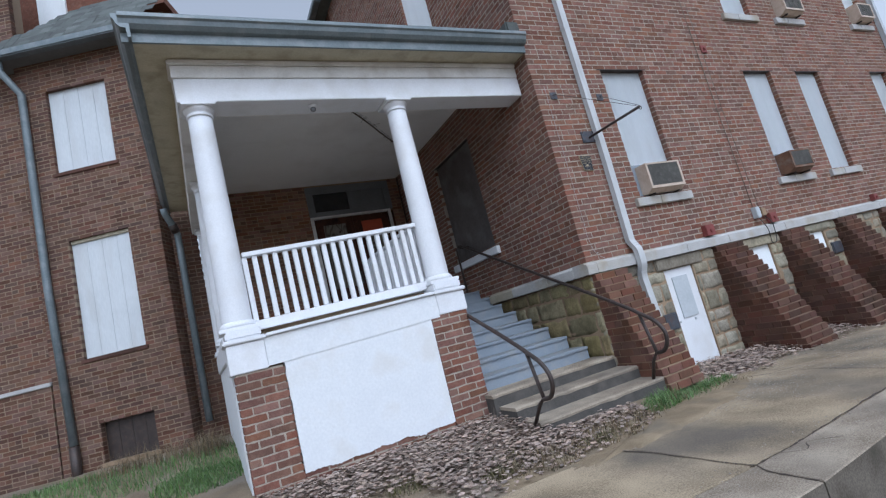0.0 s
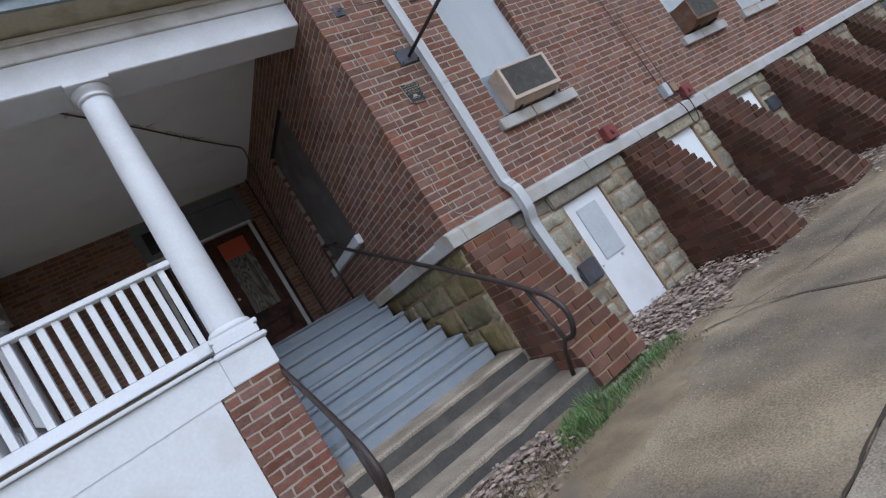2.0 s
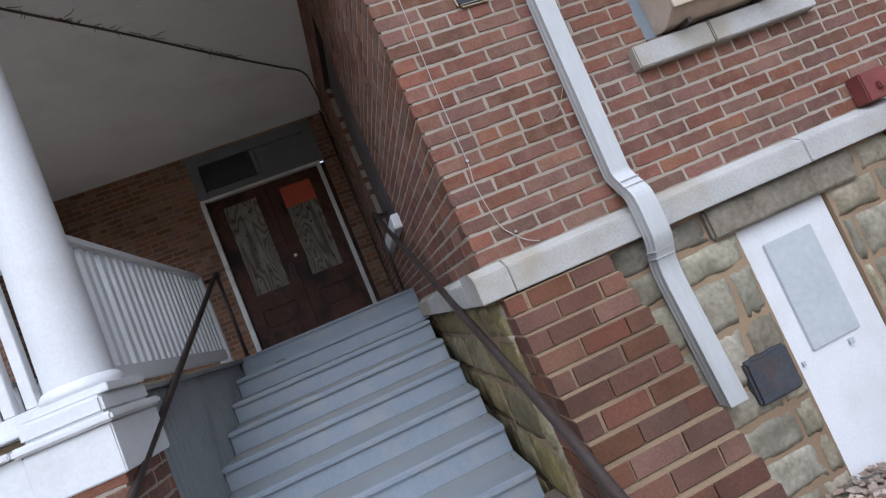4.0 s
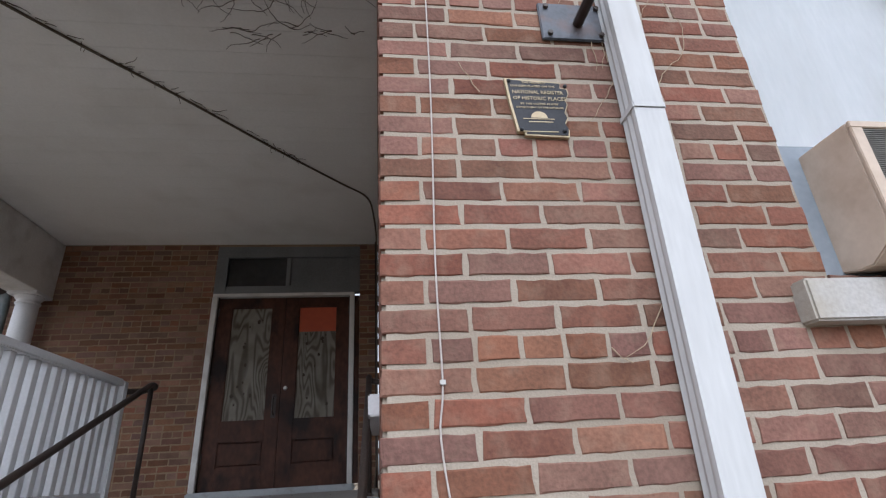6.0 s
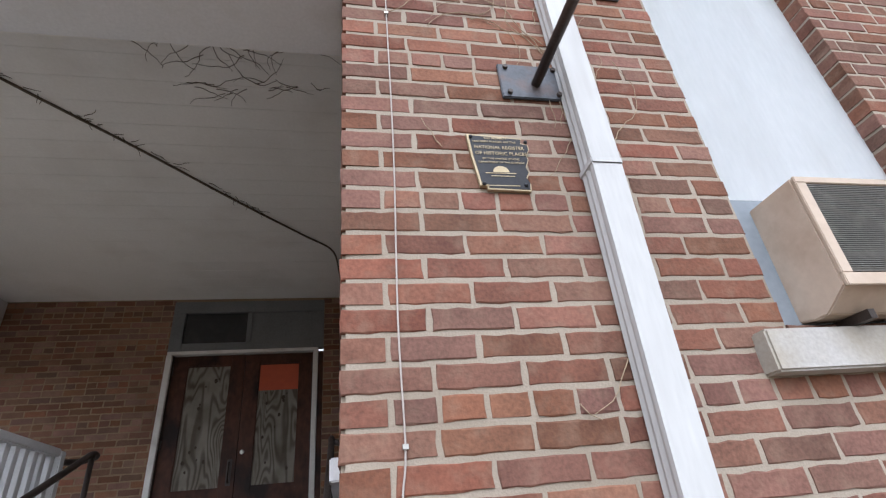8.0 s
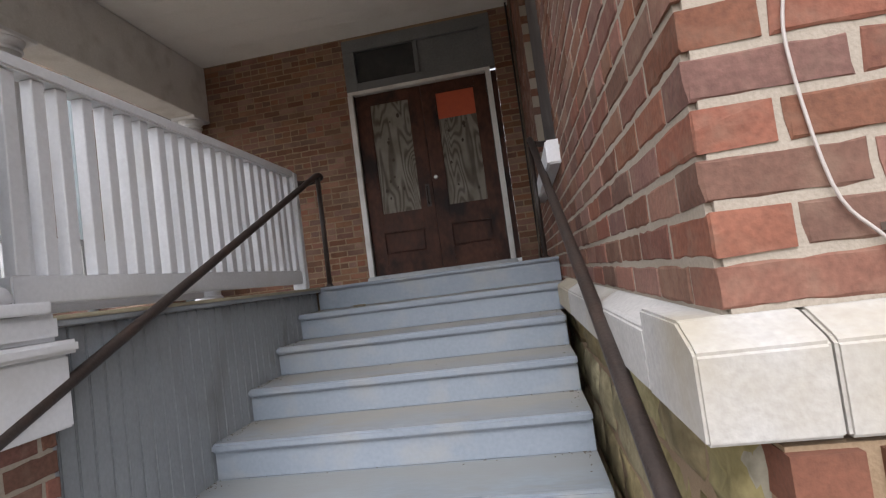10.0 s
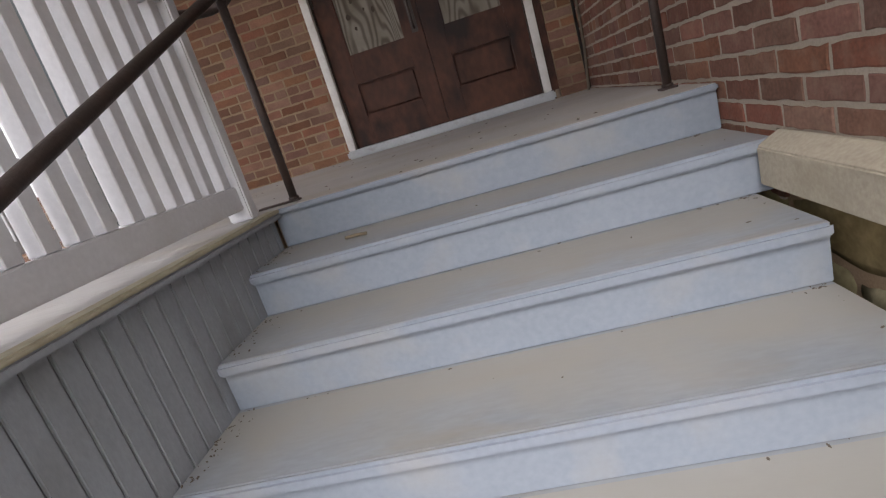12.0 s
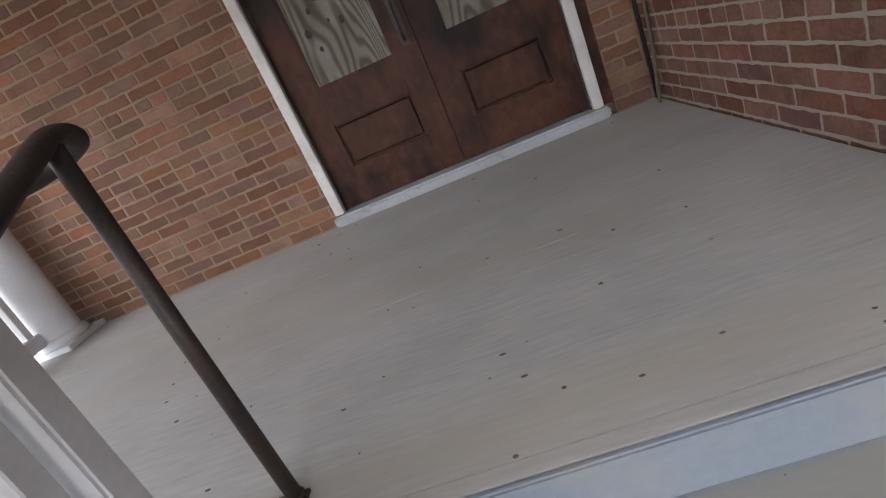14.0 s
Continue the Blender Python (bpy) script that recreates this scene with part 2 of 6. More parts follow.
GRASS = material("green_grass_blade", (0.06, 0.13, 0.022), (0.14, 0.26, 0.05), 0.7, fine=20, coarse=4, bump=0, pieces=0.8)
LEAF = material("tree_leaf_green", (0.08, 0.155, 0.03), (0.18, 0.29, 0.07), 0.6, fine=5, coarse=0.6, bump=0, pieces=0.7)
BARK = material("grey_brown_bark", (0.07, 0.055, 0.04), (0.16, 0.13, 0.10), 0.95, fine=30, coarse=4, bump=0.8)
CHROME = material("bright_lock_metal", (0.36, 0.36, 0.34), (0.50, 0.50, 0.48), 0.4, metal=0.9, bump=0)
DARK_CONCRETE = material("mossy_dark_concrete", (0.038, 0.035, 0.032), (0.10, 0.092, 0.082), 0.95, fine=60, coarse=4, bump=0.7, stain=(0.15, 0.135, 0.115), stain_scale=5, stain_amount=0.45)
MORTAR_BAY = material("brown_stained_mortar", (0.15, 0.105, 0.07), (0.25, 0.19, 0.13), 0.95, fine=120, coarse=4, bump=0.6)
MORTAR_DARK = material("sooty_mortar", (0.13, 0.085, 0.058), (0.23, 0.155, 0.108), 0.95, fine=120, coarse=4, bump=0.6, shine=0.2)
SAND = material("washed_sand", (0.165, 0.125, 0.08), (0.295, 0.235, 0.155), 0.97, fine=160, coarse=5, bump=0.9, spread=0.25, stain=(0.145, 0.125, 0.10), stain_scale=4, stain_amount=0.7, shine=0.2)
GRIT = material("mixed_grit", (0.14, 0.12, 0.095), (0.42, 0.38, 0.31), 0.95, fine=30, coarse=9, bump=0, pieces=1.0)
THRESHOLD = material("chipped_pale_blue_paint", (0.33, 0.35, 0.37), (0.46, 0.485, 0.50), 0.55, fine=50, coarse=5, bump=0.5, stain=(0.20, 0.17, 0.13), stain_scale=16, stain_amount=0.6, stain_from=0.56)
GREY_PLATE = material("grey_hatch_plate", (0.38, 0.41, 0.43), (0.50, 0.53, 0.55), 0.55, fine=40, coarse=5, bump=0.1)


def grown(m, kind, where, **values):
    """Adds a node to a material, sets its inputs by name or place, and joins its first vector input to where."""
    t = m.node_tree.nodes.new(kind)
    for k, v in values.items():
        t.inputs[k].default_value = v
    if where is not None:
        m.node_tree.links.new(where, t.inputs[0])
    return t


def plywood(name):
    """Rotary-cut veneer: grain lines follow the level lines of a slow, stretched noise."""
    m = bpy.data.materials.new(name)
    m.use_nodes = True
    n, l = m.node_tree.nodes, m.node_tree.links
    b = n["Principled BSDF"]
    geo = n.new("ShaderNodeNewGeometry")
    mp = n.new("ShaderNodeMapping")
    mp.inputs["Scale"].default_value = (1.0, 1.0, 0.24)
    l.new(geo.outputs["Position"], mp.inputs["Vector"])
    slow = grown(m, "ShaderNodeTexNoise", mp.outputs[0], Scale=3.6, Detail=1.5, Distortion=0.4)
    rings = n.new("ShaderNodeMath")
    rings.operation = "MULTIPLY"
    l.new(slow.outputs["Fac"], rings.inputs[0])
    rings.inputs[1].default_value = 135.0
    wave = n.new("ShaderNodeMath")
    wave.operation = "SINE"
    l.new(rings.outputs[0], wave.inputs[0])
    mr = n.new("ShaderNodeMapRange")
    l.new(wave.outputs[0], mr.inputs["Value"])
    mr.inputs["From Min"].default_value, mr.inputs["From Max"].default_value = -0.9, 0.5
    patch = grown(m, "ShaderNodeTexNoise", geo.outputs["Position"], Scale=6.0, Detail=5.0)
    pr = n.new("ShaderNodeMapRange")
    l.new(patch.outputs["Fac"], pr.inputs["Value"])
    pr.inputs["From Min"].default_value, pr.inputs["From Max"].default_value = 0.35, 0.7
    grain = n.new("ShaderNodeMix")
    grain.data_type = "RGBA"
    l.new(mr.outputs[0], grain.inputs[0])
    grain.inputs["A"].default_value, grain.inputs["B"].default_value = (0.125, 0.11, 0.09, 1), (0.25, 0.232, 0.20, 1)
    age = n.new("ShaderNodeMix")
    age.data_type = "RGBA"
    age.blend_type = "MULTIPLY"
    l.new(pr.outputs[0], age.inputs[0])
    l.new(grain.outputs["Result"], age.inputs["A"])
    age.inputs["B"].default_value = (0.72, 0.69, 0.64, 1)
    l.new(age.outputs["Result"], b.inputs["Base Color"])
    b.inputs["Roughness"].default_value, b.inputs["Specular IOR Level"].default_value = 0.85, 0.2
    bp = n.new("ShaderNodeBump")
    bp.inputs["Strength"].default_value, bp.inputs["Distance"].default_value = 0.4, 0.002
    l.new(mr.outputs[0], bp.inputs["Height"])
    l.new(bp.outputs[0], b.inputs["Normal"])
    return m


PLYWOOD = plywood("weathered_grey_plywood")


def trodden(name, back, front, stain):
    """Step paint: the front of each tread keeps its paint, trodden earth lies over the back of it."""
    m = material(name, tuple(0.86 * c for c in front), tuple(1.12 * c for c in front), 0.6, fine=45, coarse=3, bump=0.35, spread=0.3, stain=stain, stain_scale=7, stain_amount=0.5, stain_from=0.55, stretch=(0.5, 1.6, 1))
    n, l = m.node_tree.nodes, m.node_tree.links
    b = n["Principled BSDF"]
    paint = b.inputs["Base Color"].links[0].from_socket
    geo = n.new("ShaderNodeNewGeometry")
    sep = n.new("ShaderNodeSeparateXYZ")
    l.new(geo.outputs["Position"], sep.inputs[0])
    wob = grown(m, "ShaderNodeTexNoise", geo.outputs["Position"], Scale=5.0, Detail=6.0)
    depth = n.new("ShaderNodeMath")          # 0 at the nosing, 1 at the riser
    depth.operation = "MULTIPLY_ADD"
    l.new(sep.outputs["Y"], depth.inputs[0])
    depth.inputs[1].default_value, depth.inputs[2].default_value = 1 / 0.3195, 40 - 6.14 / 0.3195 + 0.02
    fr = n.new("ShaderNodeMath")
    fr.operation = "FRACT"
    l.new(depth.outputs[0], fr.inputs[0])
    add = n.new("ShaderNodeMath")
    add.operation = "MULTIPLY_ADD"
    l.new(wob.outputs["Fac"], add.inputs[0])
    add.inputs[1].default_value = 1.3
    l.new(fr.outputs[0], add.inputs[2])
    mask = n.new("ShaderNodeMapRange")
    l.new(add.outputs[0], mask.inputs["Value"])
    mask.inputs["From Min"].default_value, mask.inputs["From Max"].default_value, mask.inputs["To Max"].default_value = 0.72, 1.35, 0.8
    mix = n.new("ShaderNodeMix")
    mix.data_type = "RGBA"
    l.new(mask.outputs[0], mix.inputs[0])
    l.new(paint, mix.inputs["A"])
    mix.inputs["B"].default_value = (*back, 1)
    l.new(mix.outputs["Result"], b.inputs["Base Color"])
    return m


TREAD = trodden("worn_grey_blue_tread", (0.29, 0.276, 0.242), (0.245, 0.268, 0.29), (0.24, 0.205, 0.15))
TREAD_BLUE = trodden("scuffed_blue_tread", (0.235, 0.24, 0.235), (0.235, 0.268, 0.30), (0.22, 0.20, 0.16))


# ---- builders ----
def link(name, me, mat, parent=None, label=""):
    if mat is not None and not me.materials:
        me.materials.append(mat)
    ob = new(name, me)
    ob.parent = parent
    if label:
        ob["label"] = label
    return ob


def part(name, bm, mat, parent=None, label="", smooth=False):
    me = bpy.data.meshes.new(name)
    bmesh.ops.recalc_face_normals(bm, faces=bm.faces)
    bm.to_mesh(me)
    bm.free()
    if smooth:
        for p in me.polygons:
            p.use_smooth = True
    return link(name, me, mat, parent, label)


def add_box(bm, x0, x1, y0, y1, z0, z1, m=None):
    vs = [bm.verts.new(Vector(c) if m is None else m @ Vector(c)) for c in
          ((x0, y0, z0), (x1, y0, z0), (x1, y1, z0), (x0, y1, z0), (x0, y0, z1), (x1, y0, z1), (x1, y1, z1), (x0, y1, z1))]
    for f in ((0, 1, 2, 3), (4, 5, 6, 7), (0, 1, 5, 4), (1, 2, 6, 5), (2, 3, 7, 6), (3, 0, 4, 7)):
        bm.faces.new([vs[i] for i in f])


def boxes(name, items, mat, parent=None, label="", bevel=0.0, m=None):
    bm = bmesh.new()
    for it in items:
        add_box(bm, *it, m=m)
    if bevel:
        bmesh.ops.recalc_face_normals(bm, faces=bm.faces)
        bmesh.ops.bevel(bm, geom=bm.edges[:], offset=bevel, segments=2, affect="EDGES", clamp_overlap=True)
    return part(name, bm, mat, parent, label)


def prism(name, outline, depth, m, mat, parent=None, label="", bevel=0.0):
    """An outline in local x and z, pushed along local y, placed by m."""
    bm = bmesh.new()
    a = [bm.verts.new(m @ Vector((x, 0, z))) for x, z in outline]
    b = [bm.verts.new(m @ Vector((x, depth, z))) for x, z in outline]
    bm.faces.new(a)
    bm.faces.new(b)
    for i in range(len(a)):
        j = (i + 1) % len(a)
        bm.faces.new((a[i], a[j], b[j], b[i]))
    if bevel:
        bmesh.ops.recalc_face_normals(bm, faces=bm.faces)
        bmesh.ops.bevel(bm, geom=bm.edges[:], offset=bevel, segments=2, affect="EDGES", clamp_overlap=True)
    return part(name, bm, mat, parent, label)


def add_tube(bm, pts, radius, sides=10, ends=True):
    pts = [Vector(p) for p in pts]
    radii = radius if isinstance(radius, (list, tuple)) else [radius] * len(pts)
    ref = None
    rings = []
    for i, p in enumerate(pts):
        d = (pts[min(i + 1, len(pts) - 1)] - pts[max(i - 1, 0)]).normalized()
        if ref is None:
            ref = d.orthogonal().normalized()
        ref = (ref - d * ref.dot(d)).normalized()
        side = d.cross(ref)
        rings.append([bm.verts.new(p + radii[i] * (math.cos(2 * math.pi * k / sides) * ref + math.sin(2 * math.pi * k / sides) * side)) for k in range(sides)])
    for a, b in zip(rings, rings[1:]):
        for k in range(sides):
            bm.faces.new((a[k], a[(k + 1) % sides], b[(k + 1) % sides], b[k]))
    if ends:
        bm.faces.new(rings[0])
        bm.faces.new(rings[-1])


def smooth_line(pts, steps=8):
    """A Catmull-Rom line through the points."""
    p = [Vector(q) for q in pts]
    p = [2 * p[0] - p[1]] + p + [2 * p[-1] - p[-2]]
    out = []
    for i in range(1, len(p) - 2):
        for k in range(steps):
            t = k / steps
            a, b, c, d = p[i - 1:i + 3]
            out.append(0.5 * (2 * b + (c - a) * t + (2 * a - 5 * b + 4 * c - d) * t * t + (3 * b - a - 3 * c + d) * t ** 3))
    return out + [p[-2]]


def tube(name, pts, radius, mat, parent=None, label="", sides=10, steps=0):
    bm = bmesh.new()
    add_tube(bm, smooth_line(pts, steps) if steps else pts, radius, sides)
    return part(name, bm, mat, parent, label, smooth=True)


def thing(name, at, label, category, group="", kind=""):
    ob = new(name)
    ob.location = at
    bpy.context.view_layer.update()
    return tagged(ob, label, category, group, kind)


def under(ob, *parts):
    """Hang parts that were built in world space under a thing or part."""
    bpy.context.view_layer.update()
    for p in parts:
        p.parent = ob
        p.matrix_parent_inverse = ob.matrix_world.inverted()


def lathe(bm, profile, cx, cy, sides=28):
    rings = [[bm.verts.new((cx + r * math.cos(2 * math.pi * k / sides), cy + r * math.sin(2 * math.pi * k / sides), z)) for k in range(sides)] for r, z in profile]
    for a, b in zip(rings, rings[1:]):
        for k in range(sides):
            bm.faces.new((a[k], a[(k + 1) % sides], b[(k + 1) % sides], b[k]))
    bm.faces.new(rings[0])
    bm.faces.new(rings[-1])


BRICK_QUEUE = []                     # bricks of the walls, laid last


def split_rect(L, z0, z1, openings):
    """Rectangles (s0, s1, z0, z1) that fill the wall around its openings."""
    zs = sorted({z0, z1, *[min(max(z, z0), z1) for o in openings for z in o[2:4]]})
    out = []
    for a, b in zip(zs, zs[1:]):
        cuts = sorted((o[0], o[1]) for o in openings if o[2] < (a + b) / 2 < o[3])
        s = 0
        for c0, c1 in cuts:
            if c0 > s:
                out.append((s, c0, a, b))
            s = max(s, c1)
        if s < L:
            out.append((s, L, a, b))
    return out


def brick_wall(name, label, origin, angle, L, z0, z1, openings=(), thick=0.32, near=None, brick=BRICK, mortar=MORTAR,
               parity=0, quoin_start=False, quoin_end=False, course=COURSE, length=0.212, header_every=8, jitter=0.0015):
    """A wall of mortar with an outer skin of single bricks. Local x runs along it, local y goes into it."""
    m = Matrix.Translation(origin) @ Matrix.Rotation(radians(angle), 4, "Z")
    wall = boxes(name, [(max(a, 0.012), min(b, L - 0.012), 0.0028, thick, c, d) for a, b, c, d in split_rect(L, z0, z1, openings)], mortar, m=m)
    tagged(wall, label, "wall", kind="structure")
    BRICK_QUEUE.append((wall, m, L, z0, z1, list(openings), near, brick, parity, quoin_start, quoin_end, course, length, header_every, jitter))
    return wall


def lay_bricks(wall, m, L, z0, z1, openings, near, brick, parity, quoin_start, quoin_end, course, length, header_every, jitter):
    rnd = random.Random(len(wall.name) * 31 + int(L * 100))
    joint, half = 0.0129, length / 2
    rows = int(round((z1 - z0) / course))
    verts, faces = [], []
    shared = {}
    count = 0
    for i in range(rows):
        za, zb = z0 + i * course + joint / 2, z0 + (i + 1) * course - joint / 2
        header = header_every and (i + 1) % header_every == 0
        step = half if header else length
        lo = 0.1 + joint if quoin_start and (i + parity) % 2 else 0.0
        hi = L - 0.1 - joint if quoin_end and (i + parity) % 2 == 0 else L
        s = lo if (quoin_start or header) else (-half if (i + parity) % 2 else 0.0)
        spans = []
        while s < hi - 0.02:
            e = s + step - joint
            a, b = max(s, lo), min(e, hi)
            zm = (za + zb) / 2
            pieces = [(a, b)]
            for o in openings:
                if o[2] < zm < o[3]:
                    cut = []
                    for p, q in pieces:
                        if q <= o[0] or p >= o[1]:
                            cut.append((p, q))
                        else:
                            if p < o[0]:
                                cut.append((p, o[0] + 0.003))
                            if q > o[1]:
                                cut.append((o[1] - 0.003, q))
                    pieces = cut
            spans += [(p, q) for p, q in pieces if q - p > 0.02]
            s += step
        for p, q in spans:
            dy = rnd.uniform(-jitter, jitter)
            dz = rnd.uniform(-0.001, 0.001)
            w, h, c = q - p, zb - za, 0.0018
            if near and near[0] < (p + q) / 2 < near[1] and near[2] < za < near[3] and count < 300:
                key = (round(w, 2), count % 7)
                if key not in shared:
                    shared[key] = brick_mesh(w, h, 0.1, c, brick, rnd)
                ob = bpy.data.objects.new("brick", shared[key])
                scene.collection.objects.link(ob)
                ob.matrix_world = m @ Matrix.Translation((p, dy, za + dz)) @ Matrix.Rotation(rnd.uniform(-0.004, 0.004), 4, "Y")
                ob.parent = wall
                count += 1
            else:
                n = len(verts)
                vs, fs = brick_shape(w, h, 0.1, c, rnd)
                verts += [m @ Vector((x + p, y + dy, z + za + dz)) for x, y, z in vs]
                faces += [[k + n for k in f] for f in fs]
    if verts:
        me = bpy.data.meshes.new("brickwork")
        me.from_pydata(verts, [], faces)
        link("brickwork", me, brick, wall)["kind"] = "stuff"


def brick_shape(w, h, d, c, rnd):
    """A brick with worn, slightly wavy edges; its face at y = 0."""
    n = 6 if w > 0.14 else 3
    k = 0.003
    outer = [(w * i / n, 0.0) for i in range(n)] + [(w, 0.0), (w, h / 2)] + [(w * i / n, h) for i in range(n, 0, -1)] + [(0.0, h), (0.0, h / 2)]
    cx, cz, m = w / 2, h / 2, len(outer)
    front = []
    for x, z in outer:
        e = c + rnd.uniform(0, k)
        front.append((x + (e if x < cx else -e if x > cx else 0), 0.0, z + (e if z < cz else -e if z > cz else 0)))
    ring = [(x + rnd.uniform(-k, k), c * 1.3, z + rnd.uniform(-k, k)) for x, z in outer]
    back = [(x, d, z) for x, z in outer]
    fs = [tuple(range(m))]
    for i in range(m):
        j = (i + 1) % m
        fs += [(i, m + i, m + j, j), (m + i, 2 * m + i, 2 * m + j, m + j)]
    return front + ring + back, fs


def brick_mesh(w, h, d, c, mat, rnd):
    me = bpy.data.meshes.new("brick")
    vs, fs = brick_shape(w, h, d, c, rnd)
    me.from_pydata(vs, [], fs)
    me.materials.append(mat)
    return me


# ---- ground, pavement, street ----
def ground_z(x, y):
    base = -0.10 - 0.028 * max(0.0, min(x, 9.0) - 2.0)
    near = max(0.0, min(1.0, (y - 2.3) / 1.3))
    high = base + near * (0.16 if x < 3.4 else 0.05)
    high += 0.22 * max(0.0, min(1.0, (y - 5.0) / 2.0)) * (1 if x < 0 else 0)
    low = -0.43 + 0.13 * max(0.0, min(1.0, (x - 4.0) / 4.0))
    edge = 1.1 if x < 4.4 else 1.1 - 1.6 * min(1.0, (x - 4.4) / 3.0)
    k = max(0.0, min(1.0, (y - edge) / (0.06 if x < 4.4 else 0.06 + 0.5 * min(1.0, (x - 4.4) / 3.0))))
    fade = max(0.0, min(1.0, (abs(x - 3) - 10) / 10, )) if abs(x - 3) > 10 else 0.0
    return (low + (high - 0.025 - low) * k) * (1 - fade) - 0.4 * fade + 0.012 * noise.noise((x * 1.7, y * 1.7, 0.3))


def axis_steps(lo, hi, fine_lo, fine_hi, step):
    inner = [fine_lo + step * i for i in range(int((fine_hi - fine_lo) / step) + 1)]
    out, d = [], step
    x = fine_lo
    while x > lo:
        d *= 1.5
        x -= d
        out.insert(0, max(x, lo))
    out += inner
    x, d = inner[-1], step
    while x < hi:
        d *= 1.5
        x += d
        out.append(min(x, hi))
    return out


def build_ground():
    xs = axis_steps(-900, 900, -4, 14, 0.1)
    ys = axis_steps(-900, 900, -3, 9, 0.06)
    verts = [(x, y, ground_z(x, y)) for y in ys for x in xs]
    w = len(xs)
    faces = [(j * w + i, j * w + i + 1, (j + 1) * w + i + 1, (j + 1) * w + i) for j in range(len(ys) - 1) for i in range(w - 1)]
    me = bpy.data.meshes.new("ground")
    me.from_pydata(verts, [], faces)
    tagged(link("ground", me, GROUND), "sandy soil and worn gravel round the building", "ground", kind="structure")


build_ground()


def slab_top(x, y):
    return -0.095 - 0.028 * (min(x, 9.0) - 2.0) * (1 if x > 2 else 0.3) + 0.02 * min(1.0, max(0.0, y - 1.0))


def slab(name, outline, mat, parent, thick=0.12, lift=0.0, rim=0.006, side=None):
    bm = bmesh.new()
    cx, cy = sum(p[0] for p in outline) / len(outline), sum(p[1] for p in outline) / len(outline)
    ring = []
    for i, (x, y) in enumerate(outline):
        x2, y2 = outline[(i + 1) % len(outline)]
        k = max(2, int(math.hypot(x2 - x, y2 - y) / 0.18))
        for j in range(k):
            t = j / k
            px, py = x + (x2 - x) * t, y + (y2 - y) * t
            w = 0.007 * noise.noise((px * 4, py * 4, 1.7)) + 0.007 * noise.noise((px * 15, py * 15, 0.2))
            d = math.hypot(px - cx, py - cy)
            ring.append((px + (px - cx) / d * w, py + (py - cy) / d * w))
    top = [bm.verts.new((x + math.copysign(min(rim, abs(cx - x)), cx - x), y + math.copysign(min(rim, abs(cy - y)), cy - y), slab_top(x, y) + lift)) for x, y in ring]
    mid = [bm.verts.new((x, y, slab_top(x, y) + lift - rim)) for x, y in ring]
    low = [bm.verts.new((x, y, slab_top(x, y) + lift - thick)) for x, y in ring]
    bm.faces.new(top)
    for a, b in ((top, mid), (mid, low)):
        for i in range(len(a)):
            j = (i + 1) % len(a)
            bm.faces.new((a[i], a[j], b[j], b[i]))
    ob = part(name, bm, mat, parent)
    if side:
        # upright faces get the side material, with shade in its colour
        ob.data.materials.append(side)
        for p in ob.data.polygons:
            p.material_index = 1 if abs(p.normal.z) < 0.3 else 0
    return ob


pavement = new("pavement")
tagged(pavement, "cracked sandy concrete pavement with a raised kerb", "pavement", kind="structure")
slab("paving_slab", [(-5.0, 1.28), (-0.3, 1.24), (-0.3, 2.15), (-5.0, 2.15)], SLAB, pavement)
slab("paving_slab", [(-0.29, 1.22), (2.075, 1.095), (2.03, 2.08), (-0.29, 2.15)], SLAB, pavement)
slab("paving_slab", [(2.09, 1.097), (2.95, 1.15), (3.5, 1.20), (4.45, 1.272), (4.55, 2.80), (3.4, 2.55), (2.045, 2.06)], SLAB, pavement, lift=-0.002)
slab("paving_slab", [(4.49, 1.0), (7.0, 0.8), (7.0, 2.6), (5.6, 2.78), (4.58, 2.80)], SLAB, pavement, lift=-0.01)
slab("paving_slab", [(7.03, 0.2), (10.2, 0.0), (10.2, 2.4), (7.03, 2.5)], SLAB, pavement, lift=-0.012)
slab("paving_slab", [(10.24, -0.2), (15.5, -0.6), (15.5, 2.2), (10.24, 2.4)], SLAB, pavement, lift=-0.012)
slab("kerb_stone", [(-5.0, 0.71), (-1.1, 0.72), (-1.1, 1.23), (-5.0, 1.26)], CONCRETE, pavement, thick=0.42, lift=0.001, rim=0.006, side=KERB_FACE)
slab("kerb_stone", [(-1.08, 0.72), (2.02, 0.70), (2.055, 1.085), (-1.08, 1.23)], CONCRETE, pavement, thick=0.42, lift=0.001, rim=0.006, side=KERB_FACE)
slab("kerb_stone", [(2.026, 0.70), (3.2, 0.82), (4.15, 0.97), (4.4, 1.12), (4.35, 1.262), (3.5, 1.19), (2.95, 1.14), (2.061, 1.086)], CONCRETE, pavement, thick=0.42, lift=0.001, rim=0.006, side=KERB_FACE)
slab("road_slab", [(-4.0, -2.6), (3.6, -2.6), (3.4, 0.2), (-4.0, 0.1)], SLAB, pavement, thick=0.06, lift=-0.335)



def pavement_z(x, y):
    return slab_top(x, y) + 0.0045


